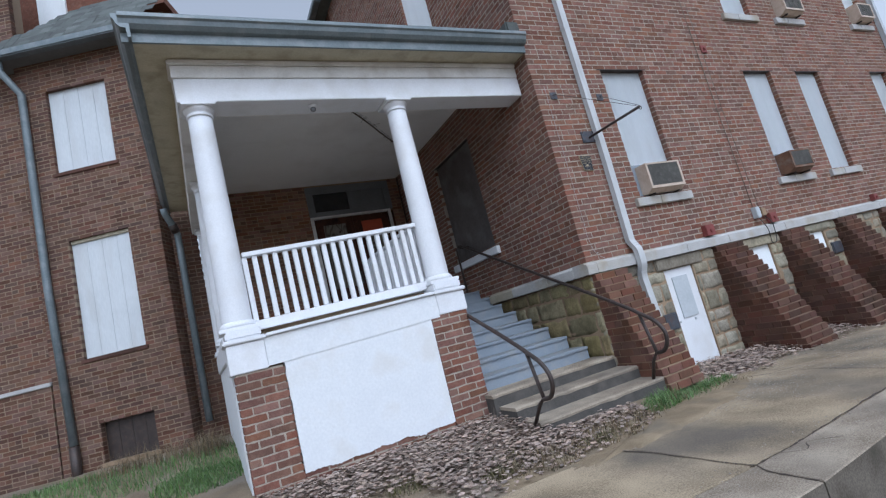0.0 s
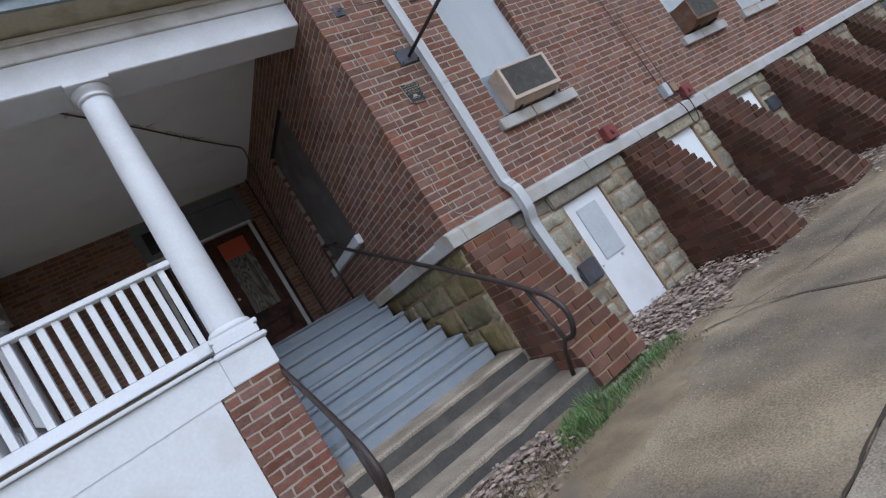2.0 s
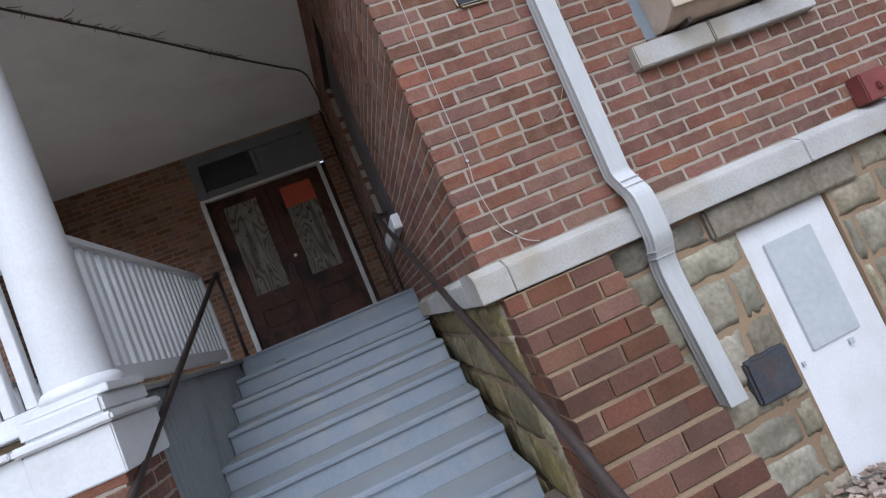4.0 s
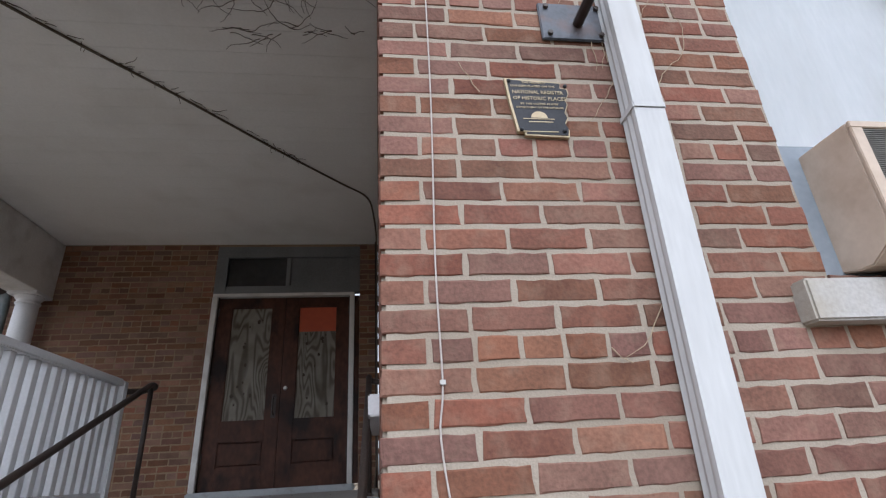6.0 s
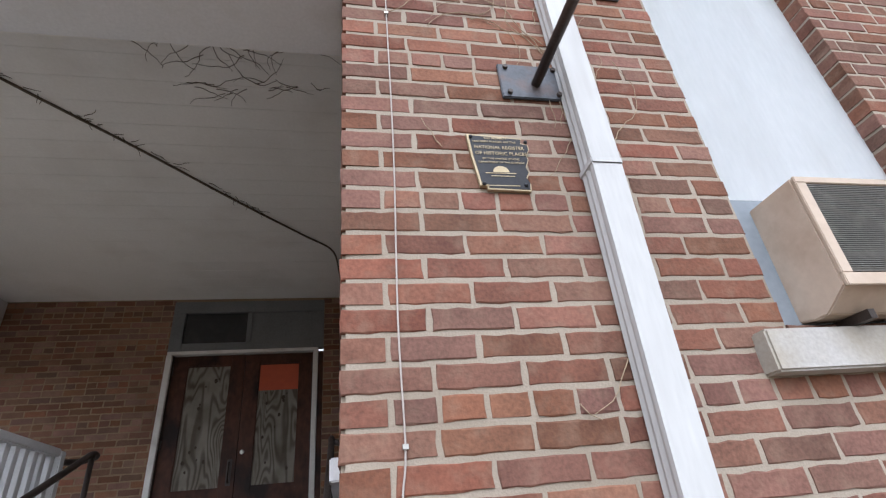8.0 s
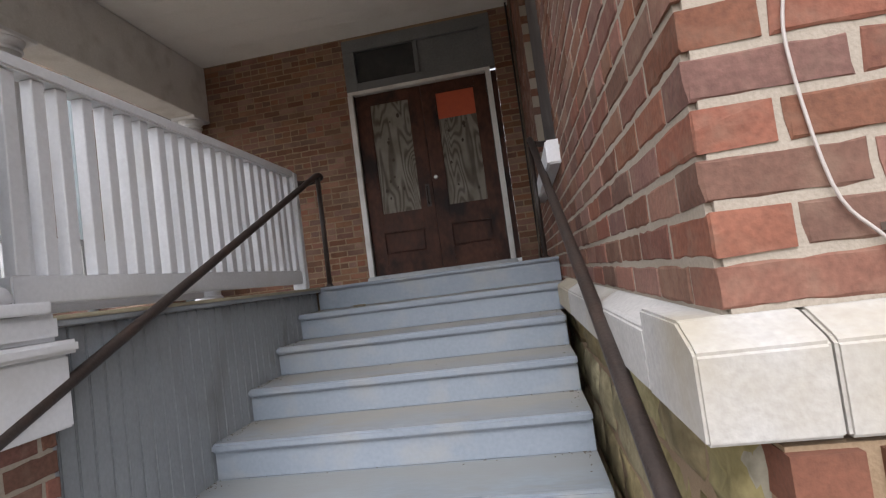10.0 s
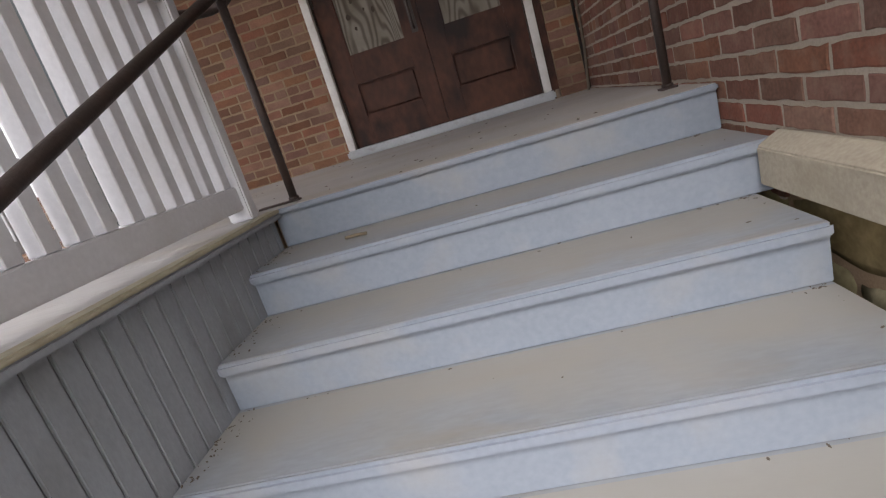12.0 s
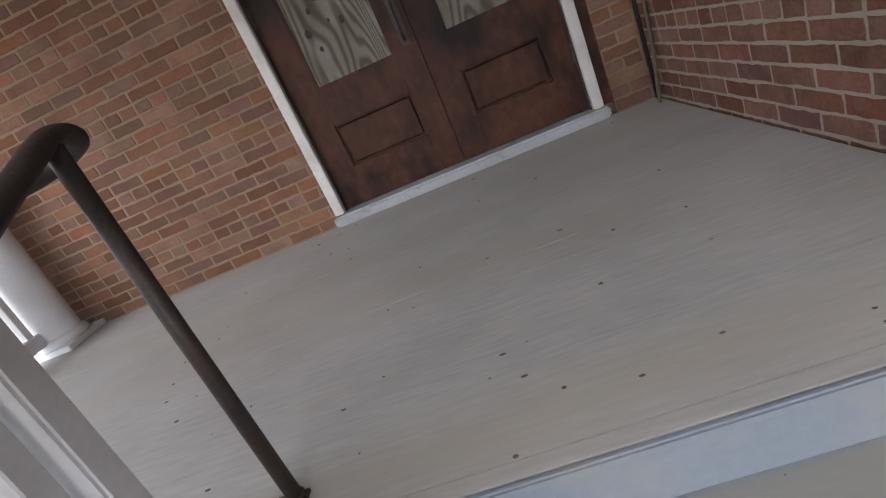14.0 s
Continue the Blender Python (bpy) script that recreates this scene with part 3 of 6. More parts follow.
def drift(name, outline, mat, label, dome=0.011):
    """A thin uneven drift of sand lying on the paving."""
    bm = bmesh.new()
    n = 60
    ring = []
    closed = smooth_line([(*p, 0) for p in outline + outline[:1]], 30)[:-1]
    cx, cy = sum(p.x for p in closed) / len(closed), sum(p.y for p in closed) / len(closed)
    for k, t in enumerate((1.0, 0.94, 0.8, 0.55, 0.25)):
        row = []
        for p in closed:
            x, y = cx + (p.x - cx) * t, cy + (p.y - cy) * t
            w = 1 + 0.16 * noise.noise((p.x * 3.1, p.y * 3.1, 0)) + 0.10 * noise.noise((p.x * 9, p.y * 9, 1)) + 0.05 * noise.noise((p.x * 23, p.y * 23, 2))
            x, y = cx + (x - cx) * w, cy + (y - cy) * w
            base = max(ground_z(x, y) + 0.004, slab_top(x, y) + 0.001 if y < 2.14 + 0.366 * max(0.0, x - 2.17) else -9)
            row.append(bm.verts.new((x, y, base - 0.012 * (k == 0) + dome * (0, 0.25, 0.55, 0.8, 1)[k])))
        ring.append(row)
    for a, b in zip(ring, ring[1:]):
        for i in range(len(a)):
            j = (i + 1) % len(a)
            bm.faces.new((a[i], a[j], b[j], b[i]))
    bm.faces.new(ring[-1])
    tagged(part(name, bm, mat, smooth=True), label, "sand", kind="stuff")


drift("sand_drift", [(2.2, 1.92), (3.0, 2.05), (3.8, 2.30), (4.5, 2.66), (4.3, 2.86), (3.4, 2.84), (2.5, 2.72), (1.7, 2.55), (1.1, 2.3), (1.5, 2.05)], SAND, "washed tan sand drifted over the pavement edge")


def crack(points, width, label="dark crack in the concrete paving"):
    bm = bmesh.new()
    line = smooth_line([(*p, 0) for p in points], 10)
    rows = []
    for i, p in enumerate(line):
        d = (line[min(i + 1, len(line) - 1)] - line[max(i - 1, 0)]).normalized()
        side = Vector((-d.y, d.x, 0))
        o = 0.012 * noise.noise((p.x * 7, p.y * 7, 5)) + 0.008 * noise.noise((p.x * 25, p.y * 25, 5))
        w = width * (0.35 + 1.5 * abs(noise.noise((p.x * 17, p.y * 17, 9))))
        rows.append([bm.verts.new((q.x, q.y, pavement_z(q.x, q.y) + dz)) for q, dz in ((p + side * (o - w), -0.001), (p + side * o, -0.001), (p + side * (o + w), -0.001))])
    for a, b in zip(rows, rows[1:]):
        for k in range(2):
            bm.faces.new((a[k], b[k], b[k + 1], a[k + 1]))
    part("crack_fill", bm, KNOT, pavement, label)


crack([(1.98, 1.99), (2.03, 1.75), (2.05, 1.5), (2.075, 1.2), (2.10, 1.08)], 0.011)
crack([(2.10, 1.08), (2.058, 1.03), (2.05, 1.0), (2.03, 0.9), (2.024, 0.715)], 0.009)
crack([(2.06, 1.09), (2.25, 1.085), (2.6, 1.11), (2.95, 1.145), (3.5, 1.197), (4.3, 1.27)], 0.008)
crack([(2.3, 1.09), (2.42, 1.0), (2.55, 1.06), (2.7, 0.95)], 0.005)
crack([(4.05, 2.72), (4.4, 2.3), (4.5, 1.9), (4.46, 1.3)], 0.008)
crack([(4.4, 2.4), (5.2, 2.1), (6.1, 2.05), (7.0, 1.6)], 0.007)



def gravel(name, regions, n, label, seed, size=(0.003, 0.011)):
    """Loose stones strewn over paving and road."""
    rnd = random.Random(seed)
    verts, faces = [], []
    for _ in range(n):
        x0, x1, y0, y1 = rnd.choice(regions)
        x, y, r = rnd.uniform(x0, x1), rnd.uniform(y0, y1), rnd.uniform(*size) * rnd.uniform(0.6, 1.2)
        z = ground_z(x, y)
        if y > 1.28 and y < 2.1 + 0.28 * max(0, x - 2):
            z = max(z, slab_top(x, y) - 0.006)
        elif 0.85 < y <= 1.28 and x < 4.2:
            z = slab_top(x, y) + 0.004
        k, a = len(verts), rnd.uniform(0, 6.28)
        verts += [(x + r * math.cos(a + t) * rnd.uniform(0.6, 1.2), y + r * math.sin(a + t) * rnd.uniform(0.6, 1.2), z) for t in (0, 1.57, 3.14, 4.71)]
        verts.append((x + r * rnd.uniform(-0.3, 0.3), y + r * rnd.uniform(-0.3, 0.3), z + r * rnd.uniform(0.5, 0.9)))
        faces += [(k + i, k + (i + 1) % 4, k + 4) for i in range(4)]
    me = bpy.data.meshes.new(name)
    me.from_pydata(verts, [], faces)
    tagged(link(name, me, GRIT), label, "gravel", kind="stuff")


gravel("loose_gravel", [(0.8, 6.5, -0.9, 0.8), (2.0, 7.0, -0.2, 0.85), (1.5, 5.0, 0.3, 0.85)], 16000, "loose pale gravel on the road beside the kerb", 61)
gravel("loose_gravel", [(1.5, 7.5, 0.9, 2.9), (3.5, 8.0, 1.5, 2.9), (0.0, 4.5, 1.95, 2.9)], 14000, "scattered grit on the pavement", 62, (0.002, 0.006))

# ---- walls of the brick building ----
WIN = [(4.735, 5.53), (7.79, 8.52), (9.24, 9.95), (11.76, 12.40)]   # ground-floor windows, x
UPWIN = [(7.88, 8.58), (9.32, 9.96), (11.85, 12.46)]                # upper windows, x
ZSILL, ZHEAD, ZUP = 2.03, 3.84, 4.86
front_open = [(a - XS, b - XS, ZSILL, ZHEAD) for a, b in WIN] + [(a - XS, b - XS, ZUP, ZUP + 1.8) for a, b in UPWIN]
wall_front = brick_wall("wall_front", "red brick street wall with pale mortar joints", (XS, YF, 0), 0, 13.0 - XS, ZBAND, 7.5, front_open,
                        near=(0, 1.62, 1.3, 3.3), quoin_start=True)
SIDE_END = 10.0
side_open = [(SIDE_END - 6.60, SIDE_END - 5.33, 2.03, 3.75), (SIDE_END - 6.31, SIDE_END - 5.45, 5.3, 7.3)]
wall_side = brick_wall("wall_side", "red brick side wall along the porch steps", (XS, SIDE_END, 0), -90, SIDE_END - YF, ZBAND, 9.4, side_open,
                       near=(SIDE_END - 7.6, SIDE_END - 4.2, 1.3, 2.0), quoin_end=True)
DX0, DX1 = 1.67, 3.345               # door opening with its frame
wall_door = brick_wall("wall_door", "weathered orange brick wall round the entrance doors", (-0.25, YD, 0), 0, XS + 0.25, ZF - 20 * 0.066, 5.6,
                       [(DX0 + 0.25, DX1 + 0.25, ZF - 0.02, 4.25)], near=(0.85, 1.92, 1.4, 2.9), brick=BRICK_OLD, mortar=MORTAR_OLD, header_every=6, course=0.066, length=0.2)
brick_wall("wall_side_low", "red brick courses between band and porch floor", (XS, YD, 0), -90, YD - 5.80, ZBAND - 3 * COURSE, ZBAND, near=(1.2, 2.6, 1.1, 1.4))
# far end of the building and its back, plain
boxes("wall_end", [(13.0 - 0.3, 13.0 - 0.011, YF + 0.33, 14, -0.4, 7.5), (3.9, 12.69, 13.7, 14, -0.4, 7.5), (XS + 0.01, XS + 0.3, SIDE_END + 0.01, 14, -0.4, 9.4)], BRICK_DARK)
tagged(bpy.data.objects["wall_end"], "brick end and back walls of the building", "wall", kind="structure")
boxes("building_roof", [(XS - 0.25, 13.2, 3.4, 14.2, 9.41, 9.55)], SHINGLE)
tagged(bpy.data.objects["building_roof"], "dark roof of the brick building", "roof", kind="structure")
boxes("wall_upper", [(XS + 0.02, 12.98, YF + 0.012, YF + 0.3, 7.51, 9.4)], BRICK)
tagged(bpy.data.objects["wall_upper"], "upper red brick wall under the roof", "wall", kind="structure")
boxes("eaves_gutter", [(XS - 0.42, XS - 0.26, 9.6, 14.2, 9.38, 9.52)], GUTTER, bevel=0.02)
tagged(bpy.data.objects["eaves_gutter"], "grey metal gutter along the roof edge", "gutter", kind="structure")

# stone course between basement and brick
band = new("stone_band")
tagged(band, "pale limestone band course above the basement stones", "stone band", kind="structure")
rb = random.Random(4)
def band_stone(a, b, along_x, z0=1.232, mat=LIMESTONE):
    """A band stone whose top slopes down to its front."""
    prof = [(0.06, z0), (0.06, 1.338), (0.05, 1.347), (0.0, ZBAND), (-0.2, ZBAND), (-0.2, z0)]
    if along_x:
        m = Matrix.Translation((a, 0, 0)) @ Matrix.Rotation(radians(90), 4, "Z")
        return prism("band_stone", [(YF - o, z) for o, z in prof], -(b - a - 0.003), m, mat, band, bevel=0.004)
    return prism("band_stone", [(XS - o, z) for o, z in prof], b - a - 0.003, Matrix.Translation((0, a, 0)), mat, band, bevel=0.004)


x = XS - 0.06
for e in (3.66, 5.2, 6.05, 7.35, 8.8, 10.12, 11.4, 13.03):
    band_stone(x, e, True, 1.232 + rb.uniform(-0.003, 0.003))
    x = e
y = YF + 0.203
for e in (4.3, 5.15, 5.80):
    band_stone(y, e, False, mat=LIMESTONE_TAN if e > 5.5 else LIMESTONE)
    y = e


def rubble(parent, m, L, z0, z1, openings, seed, mat=STONE, size=(0.16, 0.42), rows=(0.11, 0.24)):
    """Uneven courses of rough stones in mortar, local x along the wall, local y into it."""
    rnd = random.Random(seed)
    z = z0
    while z < z1 - 0.04:
        h = min(rnd.uniform(*rows), z1 - z)
        s = -rnd.uniform(0, 0.15)
        while s < L:
            w = rnd.uniform(*size)
            hh = h
            p, q = max(s, 0.0), min(s + w, L)
            s += w
            ok = q - p > 0.07
            for o in openings:
                if o[2] - 0.03 < z + hh / 2 < o[3] + 0.03:
                    if p < o[0] < q:
                        q = o[0]
                    if p < o[1] < q:
                        p = o[1]
                    if p >= o[0] - 0.001 and q <= o[1] + 0.001:
                        ok = False
            if not ok or q - p < 0.06:
                continue
            bm = bmesh.new()
            j = 0.011
            nx, nz = 8, 6
            grid = []
            bulge = rnd.uniform(0.008, 0.02)
            for iz in range(nz + 1):
                row = []
                for ix in range(nx + 1):
                    u, v = ix / nx, iz / nz
                    edge = min(u, 1 - u) * 4 * min(v, 1 - v) * 4
                    lx = p + j + (q - p - 2 * j) * u + 0.009 * noise.noise((p * 9 + u * 3, z * 7 + v * 3, 1))
                    lz = z + j + (hh - 2 * j) * v + 0.010 * noise.noise((p * 9 + u * 3, z * 7 + v * 3, 4))
                    ly = -bulge * (1 - (1 - min(1, edge * 0.8)) ** 2) + 0.012 + 0.012 * noise.noise((p * 11 + u * 4, z * 5 + v * 4, 2)) + rnd.uniform(-0.002, 0.002)
                    row.append(bm.verts.new(m @ Vector((lx, ly, lz))))
                grid.append(row)
            for iz in range(nz):
                for ix in range(nx):
                    bm.faces.new((grid[iz][ix], grid[iz][ix + 1], grid[iz + 1][ix + 1], grid[iz + 1][ix]))
            rim = grid[0] + [r[-1] for r in grid[1:]] + grid[-1][-2::-1] + [r[0] for r in grid[-2:0:-1]]
            inv = m.to_3x3() @ Vector((0, 0.06, 0))
            back = [bm.verts.new(v.co + inv) for v in rim]
            for i in range(len(rim)):
                k = (i + 1) % len(rim)
                bm.faces.new((rim[i], rim[k], back[k], back[i]))
            part("stone", bm, mat, parent, smooth=True)
        z += h


# basement: mortar core, rubble face
base_open = [(4.73 - XS, 5.26 - XS, -0.4, 1.075), (6.37 - XS, 6.95 - XS, 0.45, 1.09), (7.87 - XS, 8.36 - XS, 0.62, 1.12)]
m_front = Matrix.Translation((XS, YF, 0))
wall_basement = boxes("wall_basement", [(max(a, 0.02), b, 0.012, 0.3, c, d) for a, b, c, d in split_rect(13.0 - XS, -0.45, 1.225, base_open)], MORTAR_OLD, m=m_front)
tagged(wall_basement, "rough yellow sandstone basement wall facing the street", "wall", kind="structure")
rubble(wall_basement, m_front, 13.0 - XS, -0.42, 1.228, base_open, 3, STONE_FRONT, (0.2, 0.5), (0.13, 0.27))
m_side = Matrix.Translation((XS, 6.2, 0)) @ Matrix.Rotation(radians(-90), 4, "Z")
wall_basement_side = boxes("wall_basement_side", [(0, 6.2 - YF - 0.02, 0.012, 0.3, -0.3, 1.225)], MORTAR_OLD, m=m_side)
tagged(wall_basement_side, "rough yellow sandstone wall beside the porch steps", "wall", kind="structure")
rubble(wall_basement_side, m_side, 6.2 - YF, -0.25, 1.225, [], 8, size=(0.26, 0.58), rows=(0.19, 0.34))

for a, b, c, d in ((4.46, 4.69, 0.36, 0.56), (8.40, 8.66, 0.70, 0.88)):
    boxes("patch_stone", [(a, b, YF - 0.03, YF + 0.05, c, d)], PLATE_IRON, wall_basement, "dark blue-grey stone set in the wall", bevel=0.012)
# stone lintels of the basement openings
for a, b, z in ((4.6, 5.45, 1.078), (6.31, 7.08, 1.093), (7.82, 8.55, 1.123)):
    boxes("lintel", [(a, b, YF - 0.022, YF + 0.1, z, 1.223)], STONE_FRONT, wall_basement, "rough stone lintel", bevel=0.012)


def buttress(x0, x1, foot_y, zfoot, group="buttresses along the street wall", mat=BRICK_DARK, top=1.222, mort=MORTAR_DARK):
    """Sloping brick buttress, in stepped courses, each brick laid by itself."""
    b = thing("buttress", ((x0 + x1) / 2, foot_y, zfoot), "sloping dark red brick buttress against the basement wall", "buttress", group)
    n = int((top - zfoot) / 0.075)
    core, rnd = [(YF + 0.05, top), (YF + 0.05, zfoot)], random.Random(int(x0 * 77))
    verts, faces = [], []
    run = YF - 0.02 - foot_y
    for i in range(n):
        z = zfoot + i * (top - zfoot) / n
        z2 = zfoot + (i + 1) * (top - zfoot) / n
        yf = foot_y + run * (i / n) ** 1.12
        core += [(yf + 0.012, z), (yf + 0.012, z2)]
        # courses: front row, then both flanks
        cuts = (0.0, 0.38, 0.77, 1.0) if i % 2 else (0.0, 0.19, 0.6, 1.0)
        for j in range(3):
            c0, c1 = (x0 + (x1 - x0) * cuts[j + k] + rnd.uniform(-0.006, 0.006) * (0 < j + k < 3) for k in (0, 1))
            o = rnd.uniform(-0.004, 0.004)
            add_brick(verts, faces, c0 + 0.006, c1 - 0.006, yf + o, yf + 0.1, z + 0.006, z2 - 0.006)
        s = yf + 0.105 + (0.1 if i % 2 else 0)
        if i % 2:
            for fx in (x0, x1 - 0.09):
                add_brick(verts, faces, fx, fx + 0.09, yf + 0.106, yf + 0.2, z + 0.005, z2 - 0.005)
        while s < YF - 0.02:
            e = min(s + 0.2, YF + 0.03)
            for fx in (x0, x1 - 0.09):
                o = rnd.uniform(-0.0015, 0.0015)
                add_brick(verts, faces, fx + o, fx + 0.09 + o, s + 0.002, e - 0.008, z + 0.005, z2 - 0.005)
            s += 0.205
    c = prism("core", core, -(x1 - x0 - 0.016), Matrix.Translation((x0 + 0.008, 0, 0)) @ Matrix.Rotation(radians(90), 4, "Z"), mort)
    me = bpy.data.meshes.new("brickwork")
    me.from_pydata(verts, [], faces)
    k = link("brickwork", me, mat)
    k["kind"] = "stuff"
    under(b, c, k)
    return b


def add_brick(verts, faces, x0, x1, y0, y1, z0, z1):
    n = len(verts)
    verts += [(x0, y0, z0), (x1, y0, z0), (x1, y1, z0), (x0, y1, z0), (x0, y0, z1), (x1, y0, z1), (x1, y1, z1), (x0, y1, z1)]
    faces += [[n + i for i in f] for f in ((3, 2, 1, 0), (4, 5, 6, 7), (0, 1, 5, 4), (1, 2, 6, 5), (2, 3, 7, 6), (3, 0, 4, 7))]


buttress(3.585, 4.09, 2.93, -0.12, mat=BRICK_BROWN, mort=MORTAR_OLD)
for bx in (5.71, 7.19, 8.70, 10.1, 11.45):
    buttress(bx, bx + 0.58, 2.74, -0.30)


# ---- windows ----
def window(number, x0, x1, z0, z1, board_from, label, style="panel"):
    w = thing("window_%d" % number, ((x0 + x1) / 2, YF, z0), label, "window", "boarded windows of the street wall", "structure")
    bm = bmesh.new()
    n = 48
    rows = []
    for i in range(n + 1):
        x = x0 + (x1 - x0) * i / n
        d = 0.0012 * math.sin((x - x0) * 2 * math.pi / 0.19) + 0.0006 * math.sin((x - x0) * 31 + number)
        rows.append([bm.verts.new((x, YF + 0.078 + d, board_from)), bm.verts.new((x, YF + 0.08 + d, (board_from + z1) / 2)), bm.verts.new((x, YF + 0.078 + d, z1 - 0.004))])
    for q, r in zip(rows, rows[1:]):
        for k in range(2):
            bm.faces.new((q[k], r[k], r[k + 1], q[k + 1]))
    bmesh.ops.solidify(bm, geom=bm.faces[:], thickness=0.004)
    p = part("panel", bm, BOARD)
    f = boxes("window_frame", [(x0, x1, YF + 0.10, YF + 0.14, z0, z1)], GREYFILL if style == "panel" else GLASS_DARK)
    if style == "panel" and board_from > z0 + 0.1:
        under(w, boxes("filler", [(x0 + 0.001, x1 - 0.001, YF + 0.028, YF + 0.04, z0 + 0.001, board_from + 0.03)], GREYFILL, label="blue-grey filler sheet beside the unit"))
    s = boxes("sill", [(x0 - 0.12, (x0 + x1) / 2 - 0.1, YF - 0.05, YF + 0.12, z0 - 0.11, z0), ((x0 + x1) / 2 - 0.094, x1 + 0.115, YF - 0.05, YF + 0.12, z0 - 0.11, z0)], LIMESTONE, bevel=0.006)
    l = boxes("lintel", [(x0 - 0.06, x1 + 0.06, YF - 0.004, YF + 0.1, z1 - 0.002, z1 + 0.008)], IRON)
    under(w, p, f, s, l)
    return w


PANEL_LABEL = "window closed with white ribbed metal panel above limestone sill"
window(1, *WIN[0], ZSILL, ZHEAD, 2.45, PANEL_LABEL)
window(2, *WIN[1], ZSILL, ZHEAD, 2.38, PANEL_LABEL)
window(3, *WIN[2], ZSILL, ZHEAD, ZSILL + 0.01, PANEL_LABEL)
window(4, *WIN[3], ZSILL, ZHEAD, 2.5, "window with white panel over a dark lower pane", "pane")
window(5, *UPWIN[0], ZUP, ZUP + 1.8, ZUP + 0.01, PANEL_LABEL)
window(6, *UPWIN[1], ZUP, ZUP + 1.8, ZUP + 0.35, PANEL_LABEL)
window(7, *UPWIN[2], ZUP, ZUP + 1.8, ZUP + 0.35, PANEL_LABEL)


def air_conditioner(x0, x1, z0, z1, out, body_mat, label):
    a = thing("air_conditioner", ((x0 + x1) / 2, YF, z0), label, "air conditioner", "window air conditioners")
    yb, yf = YF + 0.08, YF - out
    cut = 0.09
    m = Matrix.Translation((x0, 0, 0)) @ Matrix.Rotation(radians(90), 4, "Z")
    body = prism("body", [(yb, z0 + 0.02), (yb - 0.1, z0), (yf + cut, z0), (yf + 0.012, z0 + 0.05), (yf + 0.012, z1), (yb, z1)], -(x1 - x0), m, body_mat, bevel=0.004)
    fr = 0.035
    frame_ob = boxes("front_frame", [(x0, x1, yf, yf + 0.01, z1 - fr * 0.6, z1), (x0, x1, yf, yf + 0.01, z0 + 0.045, z0 + 0.045 + fr),
                                     (x0, x0 + fr, yf, yf + 0.01, z0 + 0.045 + fr, z1 - fr * 0.6), (x1 - fr, x1, yf, yf + 0.01, z0 + 0.045 + fr, z1 - fr * 0.6)], body_mat, bevel=0.002)
    bm = bmesh.new()
    za, zb = z0 + 0.05 + fr, z1 - fr * 0.6
    n = 44
    for i in range(n):
        z = za + (zb - za) * i / n
        add_box(bm, x0 + fr, x1 - fr, yf + 0.004, yf + 0.0115, z, z + (zb - za) / n * 0.55)
    g = part("grille", bm, GRILLE)
    back = boxes("coil", [(x0 + fr, x1 - fr, yf + 0.0095, yf + 0.0118, za, zb)], GRILLE)
    feet = [boxes("bracket", [(x, x + 0.02, yf + 0.05, yb, z0 - 0.026, z0 - 0.001)], IRON) for x in (x0 + 0.08, x1 - 0.1)]
    under(a, body, frame_ob, g, back, *feet)


air_conditioner(4.815, 5.44, 2.057, 2.44, 0.15, BEIGE, "beige window air conditioner on a limestone sill")
air_conditioner(7.85, 8.40, 2.057, 2.385, 0.2, RUST, "rusty brown window air conditioner on a sill")
air_conditioner(9.34, 9.92, ZUP + 0.027, ZUP + 0.38, 0.18, BEIGE, "beige air conditioner in an upper window")
air_conditioner(11.87, 12.42, ZUP + 0.027, ZUP + 0.38, 0.18, BEIGE, "beige air conditioner in an upper window")

# side window over the steps, and the one above the porch roof
sw = thing("window_8", (XS, 6.0, 1.98), "side window closed with weathered grey board above white sill", "window", kind="structure")
under(sw, boxes("panel", [(XS + 0.05, XS + 0.08, 5.33, 6.60, 2.03, 3.75)], GREY_BOARD),
      boxes("sill", [(XS - 0.06, XS + 0.1, 5.23, 6.69, 1.915, 2.028)], WHITE, bevel=0.008),
      boxes("lintel", [(XS - 0.003, XS + 0.1, 5.3, 6.7, 3.748, 3.76)], IRON))
sw = thing("window_9", (XS, 6.0, 5.3), "side window above the porch roof closed with white panel", "window", kind="structure")
under(sw, boxes("panel", [(XS + 0.05, XS + 0.08, 5.45, 6.31, 5.3, 7.3)], BOARD), boxes("sill", [(XS - 0.05, XS + 0.1, 5.35, 6.41, 5.19, 5.298)], LIMESTONE, bevel=0.008))

# basement hatch and windows
hatch = thing("door_1", (5.03, YF, -0.14), "low white painted basement door with grey upper panel", "door", kind="structure")
under(hatch, boxes("door_leaf", [(4.735, 5.255, YF + 0.03, YF + 0.075, -0.25, 1.07)], WHITE, bevel=0.004),
      boxes("hatch_plate", [(4.84, 5.12, YF + 0.018, YF + 0.0305, 0.45, 0.97)], GREY_PLATE, label="grey metal cover plate", bevel=0.004),
      boxes("latch", [(5.03, 5.055, YF + 0.018, YF + 0.03, 0.40, 0.425)], GREY_PLATE),
      boxes("latch", [(4.76, 4.775, YF + 0.018, YF + 0.03, 0.41, 0.43)], GREY_PLATE))
